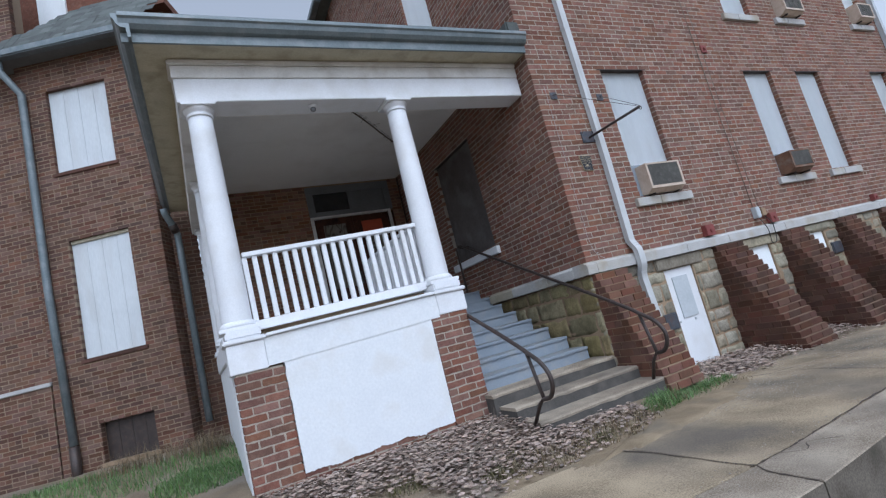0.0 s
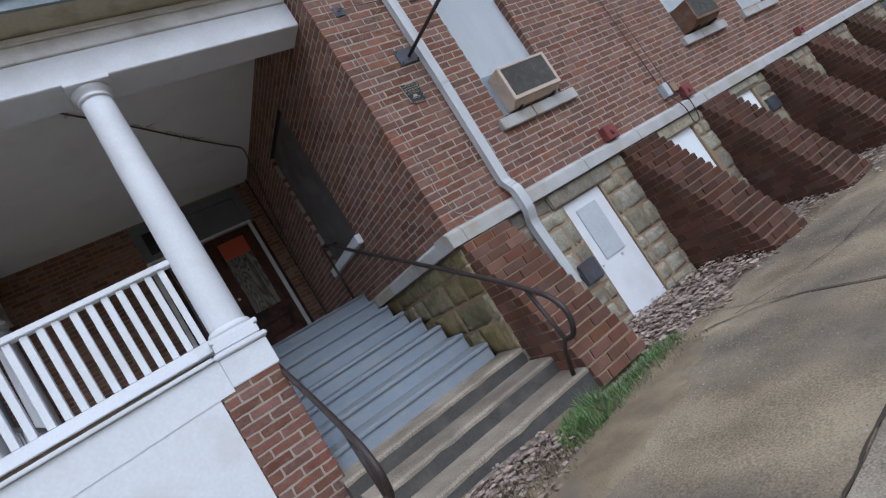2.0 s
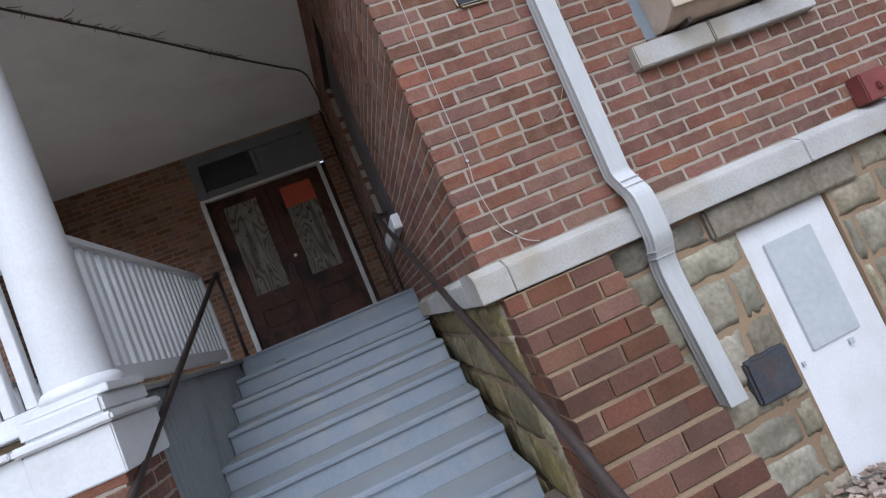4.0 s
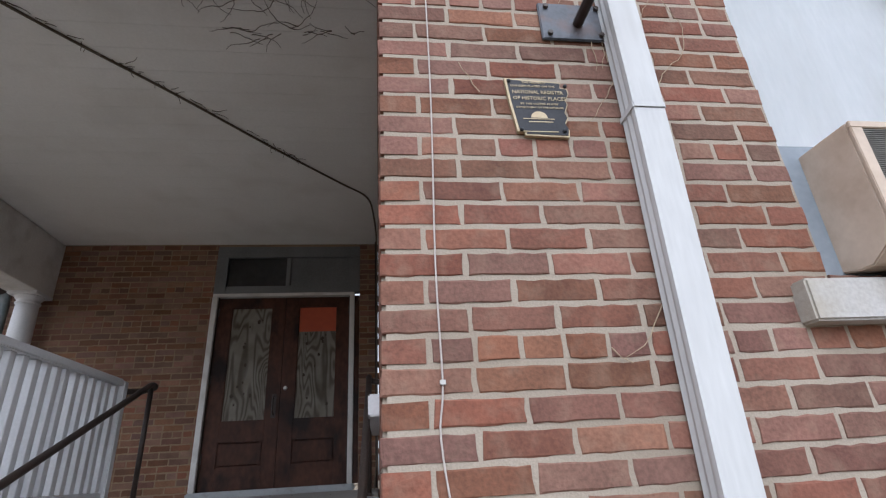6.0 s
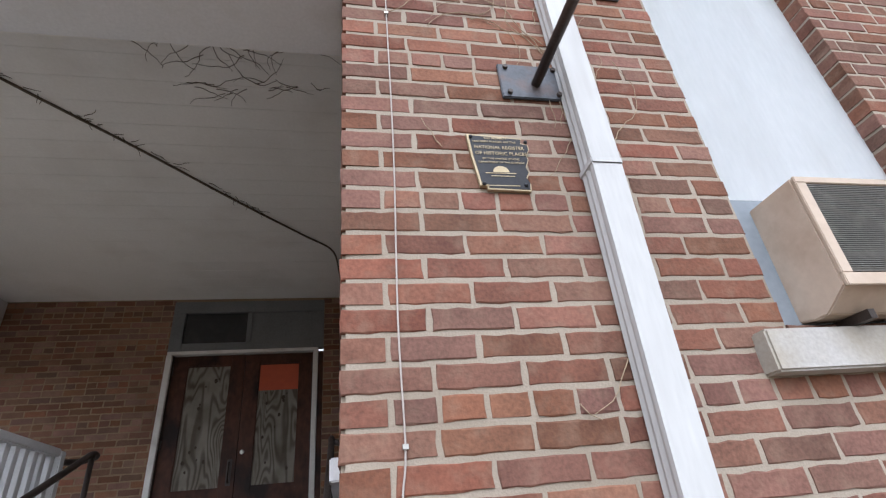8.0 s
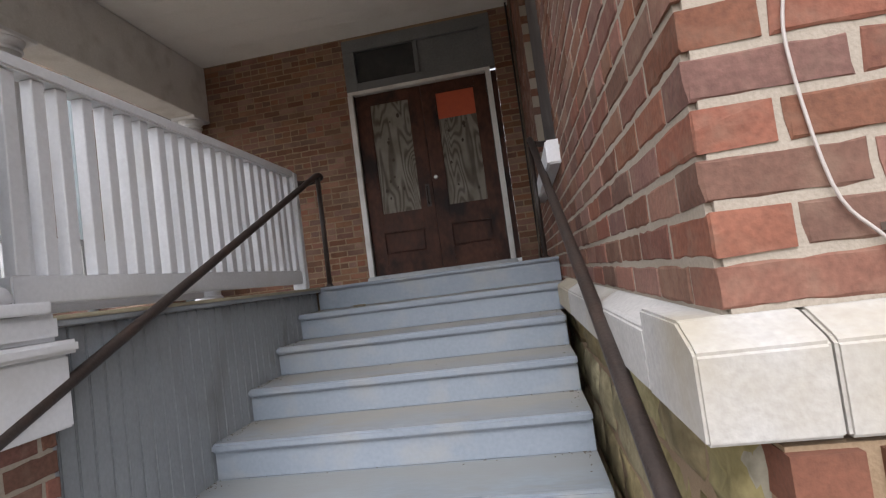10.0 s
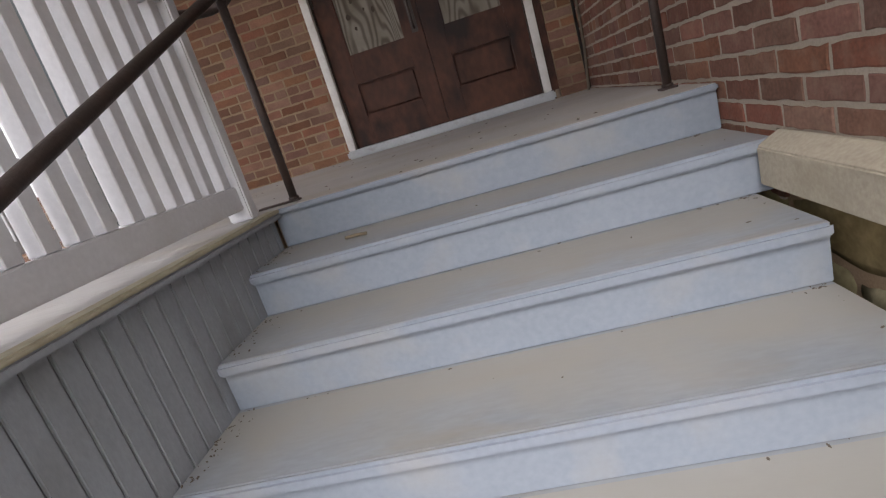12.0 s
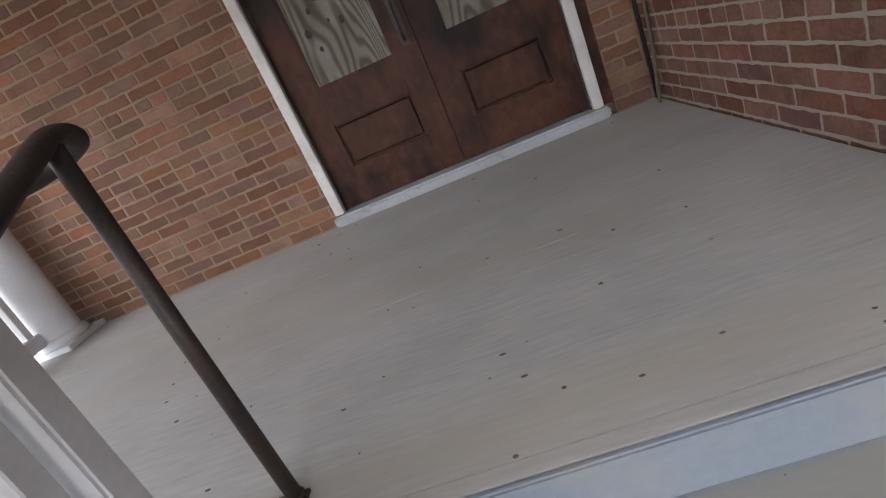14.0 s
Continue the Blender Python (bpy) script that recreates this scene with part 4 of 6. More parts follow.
for i, (a, b, c, d) in enumerate(((6.37, 6.95, 0.45, 1.09), (7.87, 8.36, 0.62, 1.12))):
    w = thing("window_%d" % (10 + i), ((a + b) / 2, YF, c), "basement window closed with white board", "window", kind="structure")
    under(w, boxes("panel", [(a + 0.001, b - 0.001, YF + 0.04, YF + 0.08, c, d)], BOARD), boxes("sill", [(a - 0.03, b + 0.03, YF - 0.02, YF + 0.1, c - 0.09, c - 0.002)], STONE, bevel=0.01))


# ---- entrance doors ----
doors = thing("door_2", (2.5, YD, ZF), "dark stained double entrance doors with plywood in their lights", "door", kind="structure")
ZT, ZH = ZF + 0.062, 3.615                # threshold top, door head
parts = [boxes("door_frame", [(DX0, DX0 + 0.06, YD - 0.02, YD + 0.1, ZT, ZH), (DX1 - 0.115, DX1 - 0.06, YD - 0.02, YD + 0.1, ZT, ZH)], TRIM_DIRTY, bevel=0.006),
         boxes("door_frame", [(DX1 - 0.059, DX1 - 0.002, YD + 0.012, YD + 0.1, ZT, ZH)], DOORWOOD, bevel=0.003),
         boxes("door_stop", [(DX0 + 0.0605, DX0 + 0.068, YD + 0.02, YD + 0.1, ZT, ZH), (DX1 - 0.1235, DX1 - 0.1155, YD + 0.02, YD + 0.1, ZT, ZH)], KNOT),
         boxes("door_frame", [(DX0 + 0.005, DX1 - 0.06, YD - 0.018, YD + 0.1, ZH + 0.002, ZH + 0.038)], TRIM_DIRTY, bevel=0.004),
         boxes("threshold", [(DX0 - 0.012, DX1 - 0.04, YD - 0.055, YD + 0.16, ZF + 0.001, ZT)], THRESHOLD, bevel=0.012),
         boxes("transom_frame", [(DX0, DX1, YD - 0.012, YD + 0.08, 4.11, 4.248), (DX0, DX0 + 0.13, YD - 0.012, YD + 0.08, ZH + 0.04, 4.108), (DX1 - 0.13, DX1, YD - 0.012, YD + 0.08, ZH + 0.04, 4.108),
                                 (2.475, 2.525, YD + 0.0, YD + 0.08, ZH + 0.13, 4.108), (DX0 + 0.131, DX1 - 0.131, YD - 0.012, YD + 0.08, ZH + 0.04, ZH + 0.128)], GREY_WOOD, bevel=0.005),
         boxes("transom_glass", [(DX0 + 0.13, 2.475, YD + 0.03, YD + 0.04, ZH + 0.125, 4.11)], GLASS_DARK),
         boxes("transom_glass", [(2.525, DX1 - 0.13, YD + 0.03, YD + 0.04, ZH + 0.125, 4.11)], GREY_WOOD)]
# unseen dark sheet added behind the leaves, keeps light out of their gaps
parts.append(boxes("door_backing", [(DX0 + 0.062, DX1 - 0.087, YD + 0.105, YD + 0.12, ZT, 4.24)], KNOT))
under(doors, *parts)


def door_leaf(x0, x1, px0, px1, meet_right):
    y0, y1 = YD + 0.05, YD + 0.09
    zb, zt, pz0, pz1 = ZT + 0.004, ZH - 0.003, 2.232, 3.50
    bm = bmesh.new()
    for b in ((x0, px0, y0, y1, zb, zt), (px1, x1, y0, y1, zb, zt), (px0 + 0.0005, px1 - 0.0005, y0, y1, pz1, zt), (px0 + 0.0005, px1 - 0.0005, y0, y1, 2.03, pz0), (px0 + 0.0005, px1 - 0.0005, y0, y1, zb, 1.785)):
        add_box(bm, *b)
    leaf = part("door_leaf", bm, DOORWOOD)
    inset = boxes("door_panel", [(px0, px1, y0 + 0.02, y1, 1.785, 2.03)], DOORWOOD)
    raised = boxes("door_panel", [(px0 + 0.012, px1 - 0.012, y0 + 0.006, y0 + 0.02, 1.799, 2.016)], DOORWOOD, bevel=0.012)
    ply = boxes("plywood_light", [(px0, px1, y0 + 0.018, y0 + 0.03, pz0, pz1)], PLYWOOD, label="weathered grey plywood filling the door light")
    trim = boxes("glazing_bead", [(px0, px0 + 0.012, y0 + 0.006, y0 + 0.018, pz0, pz1), (px1 - 0.012, px1, y0 + 0.006, y0 + 0.018, pz0, pz1),
                                  (px0 + 0.012, px1 - 0.012, y0 + 0.006, y0 + 0.018, pz0, pz0 + 0.012), (px0 + 0.012, px1 - 0.012, y0 + 0.006, y0 + 0.018, pz1 - 0.012, pz1)], DOORWOOD)
    under(doors, leaf, inset, raised, ply, trim)
    rnd = random.Random(int(x0 * 100))
    for i in range(12):
        bm = bmesh.new()
        cx, cz, r = rnd.uniform(px0 + 0.06, px1 - 0.06), rnd.uniform(pz0 + 0.08, pz1 - 0.1), rnd.uniform(0.008, 0.021)
        ring = [bm.verts.new((cx + r * math.cos(a) * rnd.uniform(0.7, 1.1), y0 + 0.0168, cz + 1.3 * r * math.sin(a) * rnd.uniform(0.8, 1.1))) for a in [k * math.pi / 5 for k in range(10)]]
        ring2 = [bm.verts.new(v.co + Vector((0, 0.003, 0))) for v in ring]
        bm.faces.new(ring)
        for k in range(10):
            bm.faces.new((ring[k], ring[(k + 1) % 10], ring2[(k + 1) % 10], ring2[k]))
        k = part("knot", bm, KNOT)
        under(ply, k)
    return leaf, ply


leaf_l, ply_l = door_leaf(DX0 + 0.069, 2.487, 1.885, 2.347, True)
leaf_r, ply_r = door_leaf(2.493, DX1 - 0.125, 2.64, 3.085, False)
lock = bmesh.new()
bmesh.ops.create_cone(lock, cap_ends=True, segments=16, radius1=0.024, radius2=0.018, depth=0.02, matrix=Matrix.Translation((2.54, YD + 0.042, 2.567)) @ Matrix.Rotation(radians(90), 4, "X"))
lk = part("lock", lock, CHROME, label="bright round door lock")
esc = boxes("handle_plate", [(2.405, 2.455, YD + 0.044, YD + 0.05, 2.255, 2.505)], IRON, bevel=0.003)
pull = tube("door_handle", [(2.43, YD + 0.045, 2.475), (2.43, YD - 0.005, 2.46), (2.43, YD - 0.015, 2.385), (2.43, YD - 0.005, 2.305), (2.43, YD + 0.045, 2.285)], 0.009, IRON, steps=4)
under(leaf_r, lk)
under(leaf_l, esc, pull)
hinges = [boxes("hinge", [(x, x + 0.02, YD + 0.03, YD + 0.055, z, z + 0.1)], IRON, bevel=0.003) for x in (DX0 + 0.058, DX1 - 0.135) for z in (1.83, 2.63, 3.4)]
under(doors, *hinges)
under(leaf_r, boxes("notice", [(2.654, 3.072, YD + 0.061, YD + 0.064, 3.20, 3.488)], RED_NOTICE, label="plain red-orange paper notice"))


# ---- porch ----
porch_floor = new("porch_floor")
tagged(porch_floor, "worn grey painted porch floor boards", "floor", kind="structure")
y = YP + 0.25
while y < YD - 0.01:
    e = min(y + 0.138, YD - 0.006)
    x1 = XR - 0.02 if e < 6.18 else XS - 0.012
    if y < 6.18 <= e:
        e = 6.18
        x1 = XR - 0.02
    boxes("floor_board", [(XL + 0.02, x1, y, e - 0.0004, ZF - 0.03, ZF - random.uniform(0, 0.0004))], FLOOR, porch_floor, bevel=0.0008 if random.random() < 0.35 else 0.0)
    y = e
boxes("floor_nosing", [(XR - 0.02, XR + 0.036, YP + 0.3, 6.12, ZF - 0.012, ZF + 0.002)], SOIL_EDGE, porch_floor, "worn tan nosing board", bevel=0.004)
boxes("floor_nosing", [(XR - 0.02, XR + 0.034, YP + 0.3, 6.12, ZF - 0.033, ZF - 0.0125)], BEADBOARD, porch_floor, "grey-blue edge of the porch floor", bevel=0.004)
boxes("floor_nosing", [(XR - 0.02, XS - 0.004, 6.122, 6.1385, ZF - 0.022, ZF - 0.0003)], BLUE, porch_floor, "blue painted nosing of the porch edge", bevel=0.005)
boxes("floor_board", [(XR - 0.019, XS - 0.005, 6.139, 6.1785, ZF - 0.02, ZF)], FLOOR, porch_floor, bevel=0.001)
boxes("porch_base", [(XL + 0.05, XR - 0.03, YP + 0.28, YD, -0.4, ZF - 0.034), (XR - 0.03, XS, 6.2, YD, -0.4, ZF - 0.034)], MORTAR_OLD)
tagged(bpy.data.objects["porch_base"], "masonry base under the porch floor", "porch base", kind="structure")

ceiling = boxes("ceiling", [(XL + 0.1, XS - 0.002, YP + 0.2, YD - 0.002, ZC, ZC + 0.05)], CEILING)
tagged(ceiling, "grey painted board porch ceiling with stains", "ceiling", kind="structure")
bm = bmesh.new()
for i in range(int((YD - YP - 0.4) / 0.2)):
    add_box(bm, -0.02, XS - 0.004, YP + 0.42 + i * 0.2, YP + 0.42 + i * 0.2 + 0.1985, ZC - 0.004, ZC - 0.0002)
part("ceiling_boards", bm, CEILING, ceiling)

# beams, cornice, roof
beam = thing("porch_beam", (1.6, YP, 3.6), "white painted porch beam with moulded cornice", "beam", kind="structure")
ZB = 3.63
YB = 3.82                            # front of the beam
under(beam,
      boxes("beam_face", [(-0.34, XS - 0.004, YB, YB + 0.31, ZB, 3.87)], WHITE, bevel=0.006),
      boxes("cornice", [(-0.352, XS - 0.005, YB - 0.012, YB + 0.3, 3.872, 4.0)], TRIM_DIRTY, bevel=0.006),
      boxes("cornice", [(-0.375, XS - 0.006, YB - 0.035, YB + 0.3, 4.002, 4.055)], TRIM_DIRTY, bevel=0.012),
      boxes("beam_face", [(-0.339, -0.03, YB + 0.312, YD - 0.003, ZB, 4.27)], TRIM_DIRTY, bevel=0.006))
EX, EY, EZ = -0.71, 3.46, 4.057      # eaves corner and soffit
soffit = thing("porch_soffit", (1, YP, EZ), "tan painted soffit under the porch eaves", "soffit", kind="structure")
under(soffit, boxes("soffit_board", [(EX + 0.1, XS - 0.006, EY + 0.09, YB + 0.2, EZ, EZ + 0.03)], SOIL_EDGE),
      boxes("soffit_board", [(EX + 0.1, -0.2, YB + 0.202, YD - 0.003, EZ, EZ + 0.03)], SOIL_EDGE))
gut = thing("porch_gutter", (1, EY, EZ), "grey-green metal gutter round the porch eaves", "gutter")


def gutter_run(p, q, out):
    """Ogee gutter from p to q; out is the outward direction."""
    prof = [(0.10, -0.01), (0.075, -0.01), (0.07, 0.075), (0.03, 0.085), (0.0, 0.12), (-0.012, 0.16), (-0.03, 0.175), (-0.03, 0.21), (0.10, 0.21)]
    p, q, out = Vector(p), Vector(q), Vector(out)
    bm = bmesh.new()
    a = [bm.verts.new(p - out * x + Vector((0, 0, z))) for x, z in prof]
    b = [bm.verts.new(q - out * x + Vector((0, 0, z))) for x, z in prof]
    bm.faces.new(a)
    bm.faces.new(b)
    for i in range(len(a)):
        j = (i + 1) % len(a)
        bm.faces.new((a[i], a[j], b[j], b[i]))
    return part("gutter_run", bm, GUTTER)


under(gut, gutter_run((EX + 0.02, EY, EZ), (XS + 0.0, EY, EZ), (0, -1, 0)), gutter_run((EX, EY - 0.0, EZ), (EX, YD + 0.1, EZ), (-1, 0, 0)))
roof = bmesh.new()
pts = [(EX + 0.02, EY + 0.02, EZ + 0.215), (XS - 0.10, EY + 0.02, EZ + 0.215), (XS - 0.005, EY + 0.02, EZ + 0.215), (XS - 0.005, 6.9, 5.0), (1.9, 6.9, 5.0), (1.9, YD - 0.01, 5.0), (EX + 0.02, YD - 0.01, EZ + 0.215), (XS - 0.005, YD - 0.01, 5.0)]
v = [roof.verts.new(p) for p in pts]
for f in ((0, 1, 2, 3, 4), (0, 4, 5, 6), (4, 3, 7, 5)):
    roof.faces.new([v[i] for i in f])
bmesh.ops.solidify(roof, geom=roof.faces[:], thickness=0.03)
tagged(part("porch_roof", roof, SHINGLE), "low dark porch roof behind the gutter", "roof", kind="structure")
boxes("roof_flashing", [(XS - 0.2, XS - 0.004, YF - 0.06, YF + 0.3, EZ + 0.23, EZ + 0.40)], SHINGLE, bevel=0.02)
tagged(bpy.data.objects["roof_flashing"], "dark flashing where the porch roof meets brick", "flashing", kind="structure")


def column(cx, cy, z0, z1, r, label):
    c = thing("porch_column", (cx, cy, z0), label, "column", "porch columns")
    h = z1 - z0
    bm = bmesh.new()
    prof = [(r * 1.0, z0 + 0.075)]
    for i in range(13):
        t = i / 12
        prof.append((r * (1 - 0.17 * t ** 1.7), z0 + 0.08 + (h - 0.20) * t))
    lathe(bm, prof, cx, cy)
    shaft = part("shaft", bm, WHITE, smooth=True)
    bm = bmesh.new()
    rt = r * 0.83
    lathe(bm, [(rt, z1 - 0.125), (rt * 1.12, z1 - 0.12), (rt * 1.13, z1 - 0.108), (rt * 1.02, z1 - 0.10), (rt * 1.02, z1 - 0.08), (rt * 1.15, z1 - 0.07), (rt * 1.28, z1 - 0.045), (rt * 1.3, z1 - 0.035)], cx, cy)
    cap = part("capital", bm, WHITE, smooth=True)
    ab = boxes("abacus", [(cx - rt * 1.4, cx + rt * 1.4, cy - rt * 1.4, cy + rt * 1.4, z1 - 0.035, z1 - 0.001)], WHITE, bevel=0.004)
    bm = bmesh.new()
    lathe(bm, [(r * 1.0, z0 + 0.09), (r * 1.12, z0 + 0.08), (r * 1.2, z0 + 0.06), (r * 1.2, z0 + 0.045), (r * 1.1, z0 + 0.035), (r * 1.1, z0 + 0.03)][::-1], cx, cy)
    base = part("base", bm, WHITE, smooth=True)
    pl = boxes("plinth", [(cx - r * 1.3, cx + r * 1.3, cy - r * 1.3, cy + r * 1.3, z0 + 0.001, z0 + 0.035)], WHITE, bevel=0.004)
    under(c, shaft, cap, ab, base, pl)


COL = 0.129
column(-0.165, YP + 0.2, 1.45, ZB, COL, "round white painted wooden column on a pedestal")
column(1.86, YP + 0.2, 1.51, ZB, COL, "round white painted wooden column on a pedestal")
column(-0.16, YD - 0.17, ZF, ZB, 0.125, "round white painted column beside the brick wall")
column(-0.16, 6.0, ZF, ZB, 0.125, "round white painted column on the porch side")


def pedestal(x0, x1, z0, z1, ztop, label):
    p = thing("column_pedestal", ((x0 + x1) / 2, YP + 0.2, z0), label, "pedestal", "column pedestals")
    under(p, boxes("block", [(x0, x1, YP - 0.01, YP + 0.42, z0, z1)], WHITE, bevel=0.006),
          boxes("moulding", [(x0 - 0.022, x1 + 0.022, YP - 0.032, YP + 0.44, z1 + 0.002, z1 + 0.042)], WHITE, bevel=0.010),
          boxes("cap", [(x0 + 0.008, x1 - 0.008, YP - 0.005, YP + 0.41, z1 + 0.0435, ztop)], WHITE, bevel=0.012))


pedestal(XL - 0.02, 0.005, 1.085, 1.335, 1.449, "white painted wooden pedestal block on brick pier")
pedestal(1.69, 2.015, 1.186, 1.39, 1.509, "white painted wooden pedestal block beside the steps")

# piers and the white front between them
pier_l = brick_wall("pier_brick_left", "red brick pier under a porch column", (XL + 0.005, YP, 0), 0, 0.41, -0.30, 1.084, brick=BRICK, thick=0.09, header_every=0, near=(0, 1, -0.3, 1.2))
pier_r = brick_wall("pier_brick_right", "red brick pier beside the porch steps", (1.59, YP, 0), 0, 0.41, -0.30, 1.184, brick=BRICK, thick=0.09, header_every=0, near=(0, 1, -0.3, 1.2), parity=1)
pier_s = brick_wall("pier_brick_flank", "brick flank of the pier along the steps", (2.0, YP + 0.012, 0), 90, 0.36, -0.30, 1.184, brick=BRICK, thick=0.09, header_every=0)
brick_wall("infill_brick_base", "bare brick courses below the white paint", (XL + 0.416, YP + 0.014, 0), 0, 1.586 - XL - 0.416, -0.30, 0.18, brick=BRICK, thick=0.07, header_every=0, near=(0, 2, -0.1, 0.2))
pf = thing("porch_front", (0.8, YP, 0), "white painted masonry infill below the railing", "wall", kind="structure")
edge = [(XL + 0.42 + (1.587 - XL - 0.42) * i / 80, 0.15 + 0.03 * noise.noise((i * 0.09, 3, 0)) + 0.012 * noise.noise((i * 0.8, 8, 0)) + 0.008 * noise.noise((i * 2.3, 1, 0))) for i in range(81)]
left = [(XL + 0.42 + 0.012 * noise.noise((k * 0.7, 1, 4)), 1.116 - 0.89 * k / 14) for k in range(14)]
lap = [(XL + 0.43 + (1.587 - XL - 0.43) * i / 60, 1.101 + 0.062 * i / 60 + 0.004 * noise.noise((i * 0.35, 6, 2)) + 0.003 * noise.noise((i * 1.1, 2, 2))) for i in range(61)]
under(pf, prism("infill", edge + [(1.587, 1.176)] + left, 0.086, Matrix.Translation((0, YP + 0.003, 0)), WHITE_WALL),
      prism("apron", lap + [(1.688, 1.165), (1.688, 1.398), (0.007, 1.346), (0.007, 1.10)], 0.09, Matrix.Translation((0, YP - 0.002, 0)), WHITE_WALL),
      prism("apron_sill", [(0.03, 1.35), (1.666, 1.401), (1.666, 1.43), (0.03, 1.379)], 0.3, Matrix.Translation((0, YP - 0.03, 0)), WHITE, bevel=0.006))
side = thing("porch_side", (XL, 6, 0), "white painted lattice skirt on the porch side", "wall", kind="structure")
under(side, boxes("skirt", [(XL + 0.004, XL + 0.04, YP + 0.45, YD - 0.01, -0.3, 1.22)], WHITE_WALL, bevel=0.006),
      boxes("side_sill", [(XL - 0.02, XL + 0.3, YP + 0.46, YD - 0.01, 1.222, ZF - 0.031)], WHITE, bevel=0.008))


def railing(name, p, q, top, low, count, label, post_end=False, tilt=0.0):
    """Rail, foot rail and square balusters between two plan points."""
    r = thing(name, (p[0], p[1], low), label, "railing", "porch railings")
    p, q = Vector((*p, 0)), Vector((*q, 0))
    L = (q - p).length
    m = Matrix.Translation(p) @ Matrix.Rotation(math.atan2(q.y - p.y, q.x - p.x), 4, "Z") @ Matrix(((1, 0, 0, 0), (0, 1, 0, 0), (tilt, 0, 1, 0), (0, 0, 0, 1)))
    under(r, boxes("top_rail", [(0, L, -0.04, 0.04, top - 0.045, top)], WHITE, bevel=0.006, m=m),
          boxes("foot_rail", [(0, L, -0.028, 0.028, low, low + 0.085)], WHITE, bevel=0.005, m=m))
    bm = bmesh.new()
    add_box(bm, -0.0225, 0.0225, -0.0225, 0.0225, low + 0.086, top - 0.046)
    bmesh.ops.bevel(bm, geom=bm.edges[:], offset=0.003, segments=1, affect="EDGES")
    me = bpy.data.meshes.new("baluster")
    bm.to_mesh(me)
    bm.free()
    bpy.context.view_layer.update()
    for i in range(count):
        s = L * (i + 0.5) / count
        b = link("baluster", me, WHITE)
        b.matrix_world = m @ Matrix.Translation((s, 0, 0)) @ Matrix.Rotation(random.uniform(-0.004, 0.004), 4, "Y")
        under(r, b)
    if post_end:
        under(r, boxes("end_post", [(L - 0.002, L + 0.055, -0.045, 0.045, ZF + 0.002, top - 0.01)], WHITE, bevel=0.006, m=m))
    return r


railing("porch_railing", (-0.03, YP + 0.2), (1.74, YP + 0.2), 2.158, 1.432, 19, "white painted wooden railing along the porch front", tilt=0.03)
railing("porch_railing", (1.885, YP + 0.36), (1.885, 6.03), 2.296, 1.545, 21, "white painted wooden railing beside the steps", post_end=True)
railing("porch_railing", (-0.16, YP + 0.36), (-0.16, 5.86), 2.15, 1.58, 18, "white painted wooden railing on the porch side")
railing("porch_railing", (-0.16, 6.14), (-0.16, YD - 0.3), 2.15, 1.58, 17, "white painted wooden railing on the porch side")

# ---- steps ----
RUN, RISE, YN = 0.3195, 0.1507, 6.14
stairs = thing("porch_stairs", (2.7, 4.8, 0.2), "pale blue painted wooden porch steps with worn treads", "stairs")
rs = random.Random(11)
for k in range(1, 8):
    zt, yn = ZF - RISE * k, YN - RUN * k
    xe = XS - 0.058 if k > 1 else XS - 0.004
    under(stairs, boxes("tread", [(XR - 0.002, xe, yn - 0.001, yn + RUN + 0.022, zt - 0.03, zt - rs.uniform(0, 0.001))], TREAD if k < 5 else TREAD_BLUE, bevel=0.004),
          boxes("nosing", [(XR - 0.002, xe, yn - 0.018, yn - 0.0015, zt - 0.036, zt + 0.0005)], BLUE, bevel=0.008))
for k in range(0, 8):
    zt, yn = ZF - RISE * k, YN - RUN * k
    under(stairs, boxes("riser", [(XR + 0.003, XS - 0.06 if k > 1 else XS - 0.005, yn + 0.002, yn + 0.024, zt - RISE + 0.001, zt - (0.0375 if k else 0.0225))], BLUE, bevel=0.002))
under(stairs, *[boxes("carriage", [(XR + 0.06, XS - 0.09, YN - RUN * k + 0.042, YN - RUN * (k - 1) + 0.03, 0.0, ZF - RISE * k - 0.034)], BEADBOARD) for k in range(1, 8)])
skirt = thing("stair_skirt", (XR, 5, 0.5), "grey-blue peeling beadboard wall beside the steps", "wall", kind="structure")
y = YP + 0.36
while y < 6.12:
    e = min(y + 0.062, 6.13)
    b = boxes("board", [(XR - 0.028, XR - 0.003, y, e - 0.0025, 0.0, ZF - 0.034)], BEADBOARD, bevel=0.004)
    under(skirt, b)
    y = e

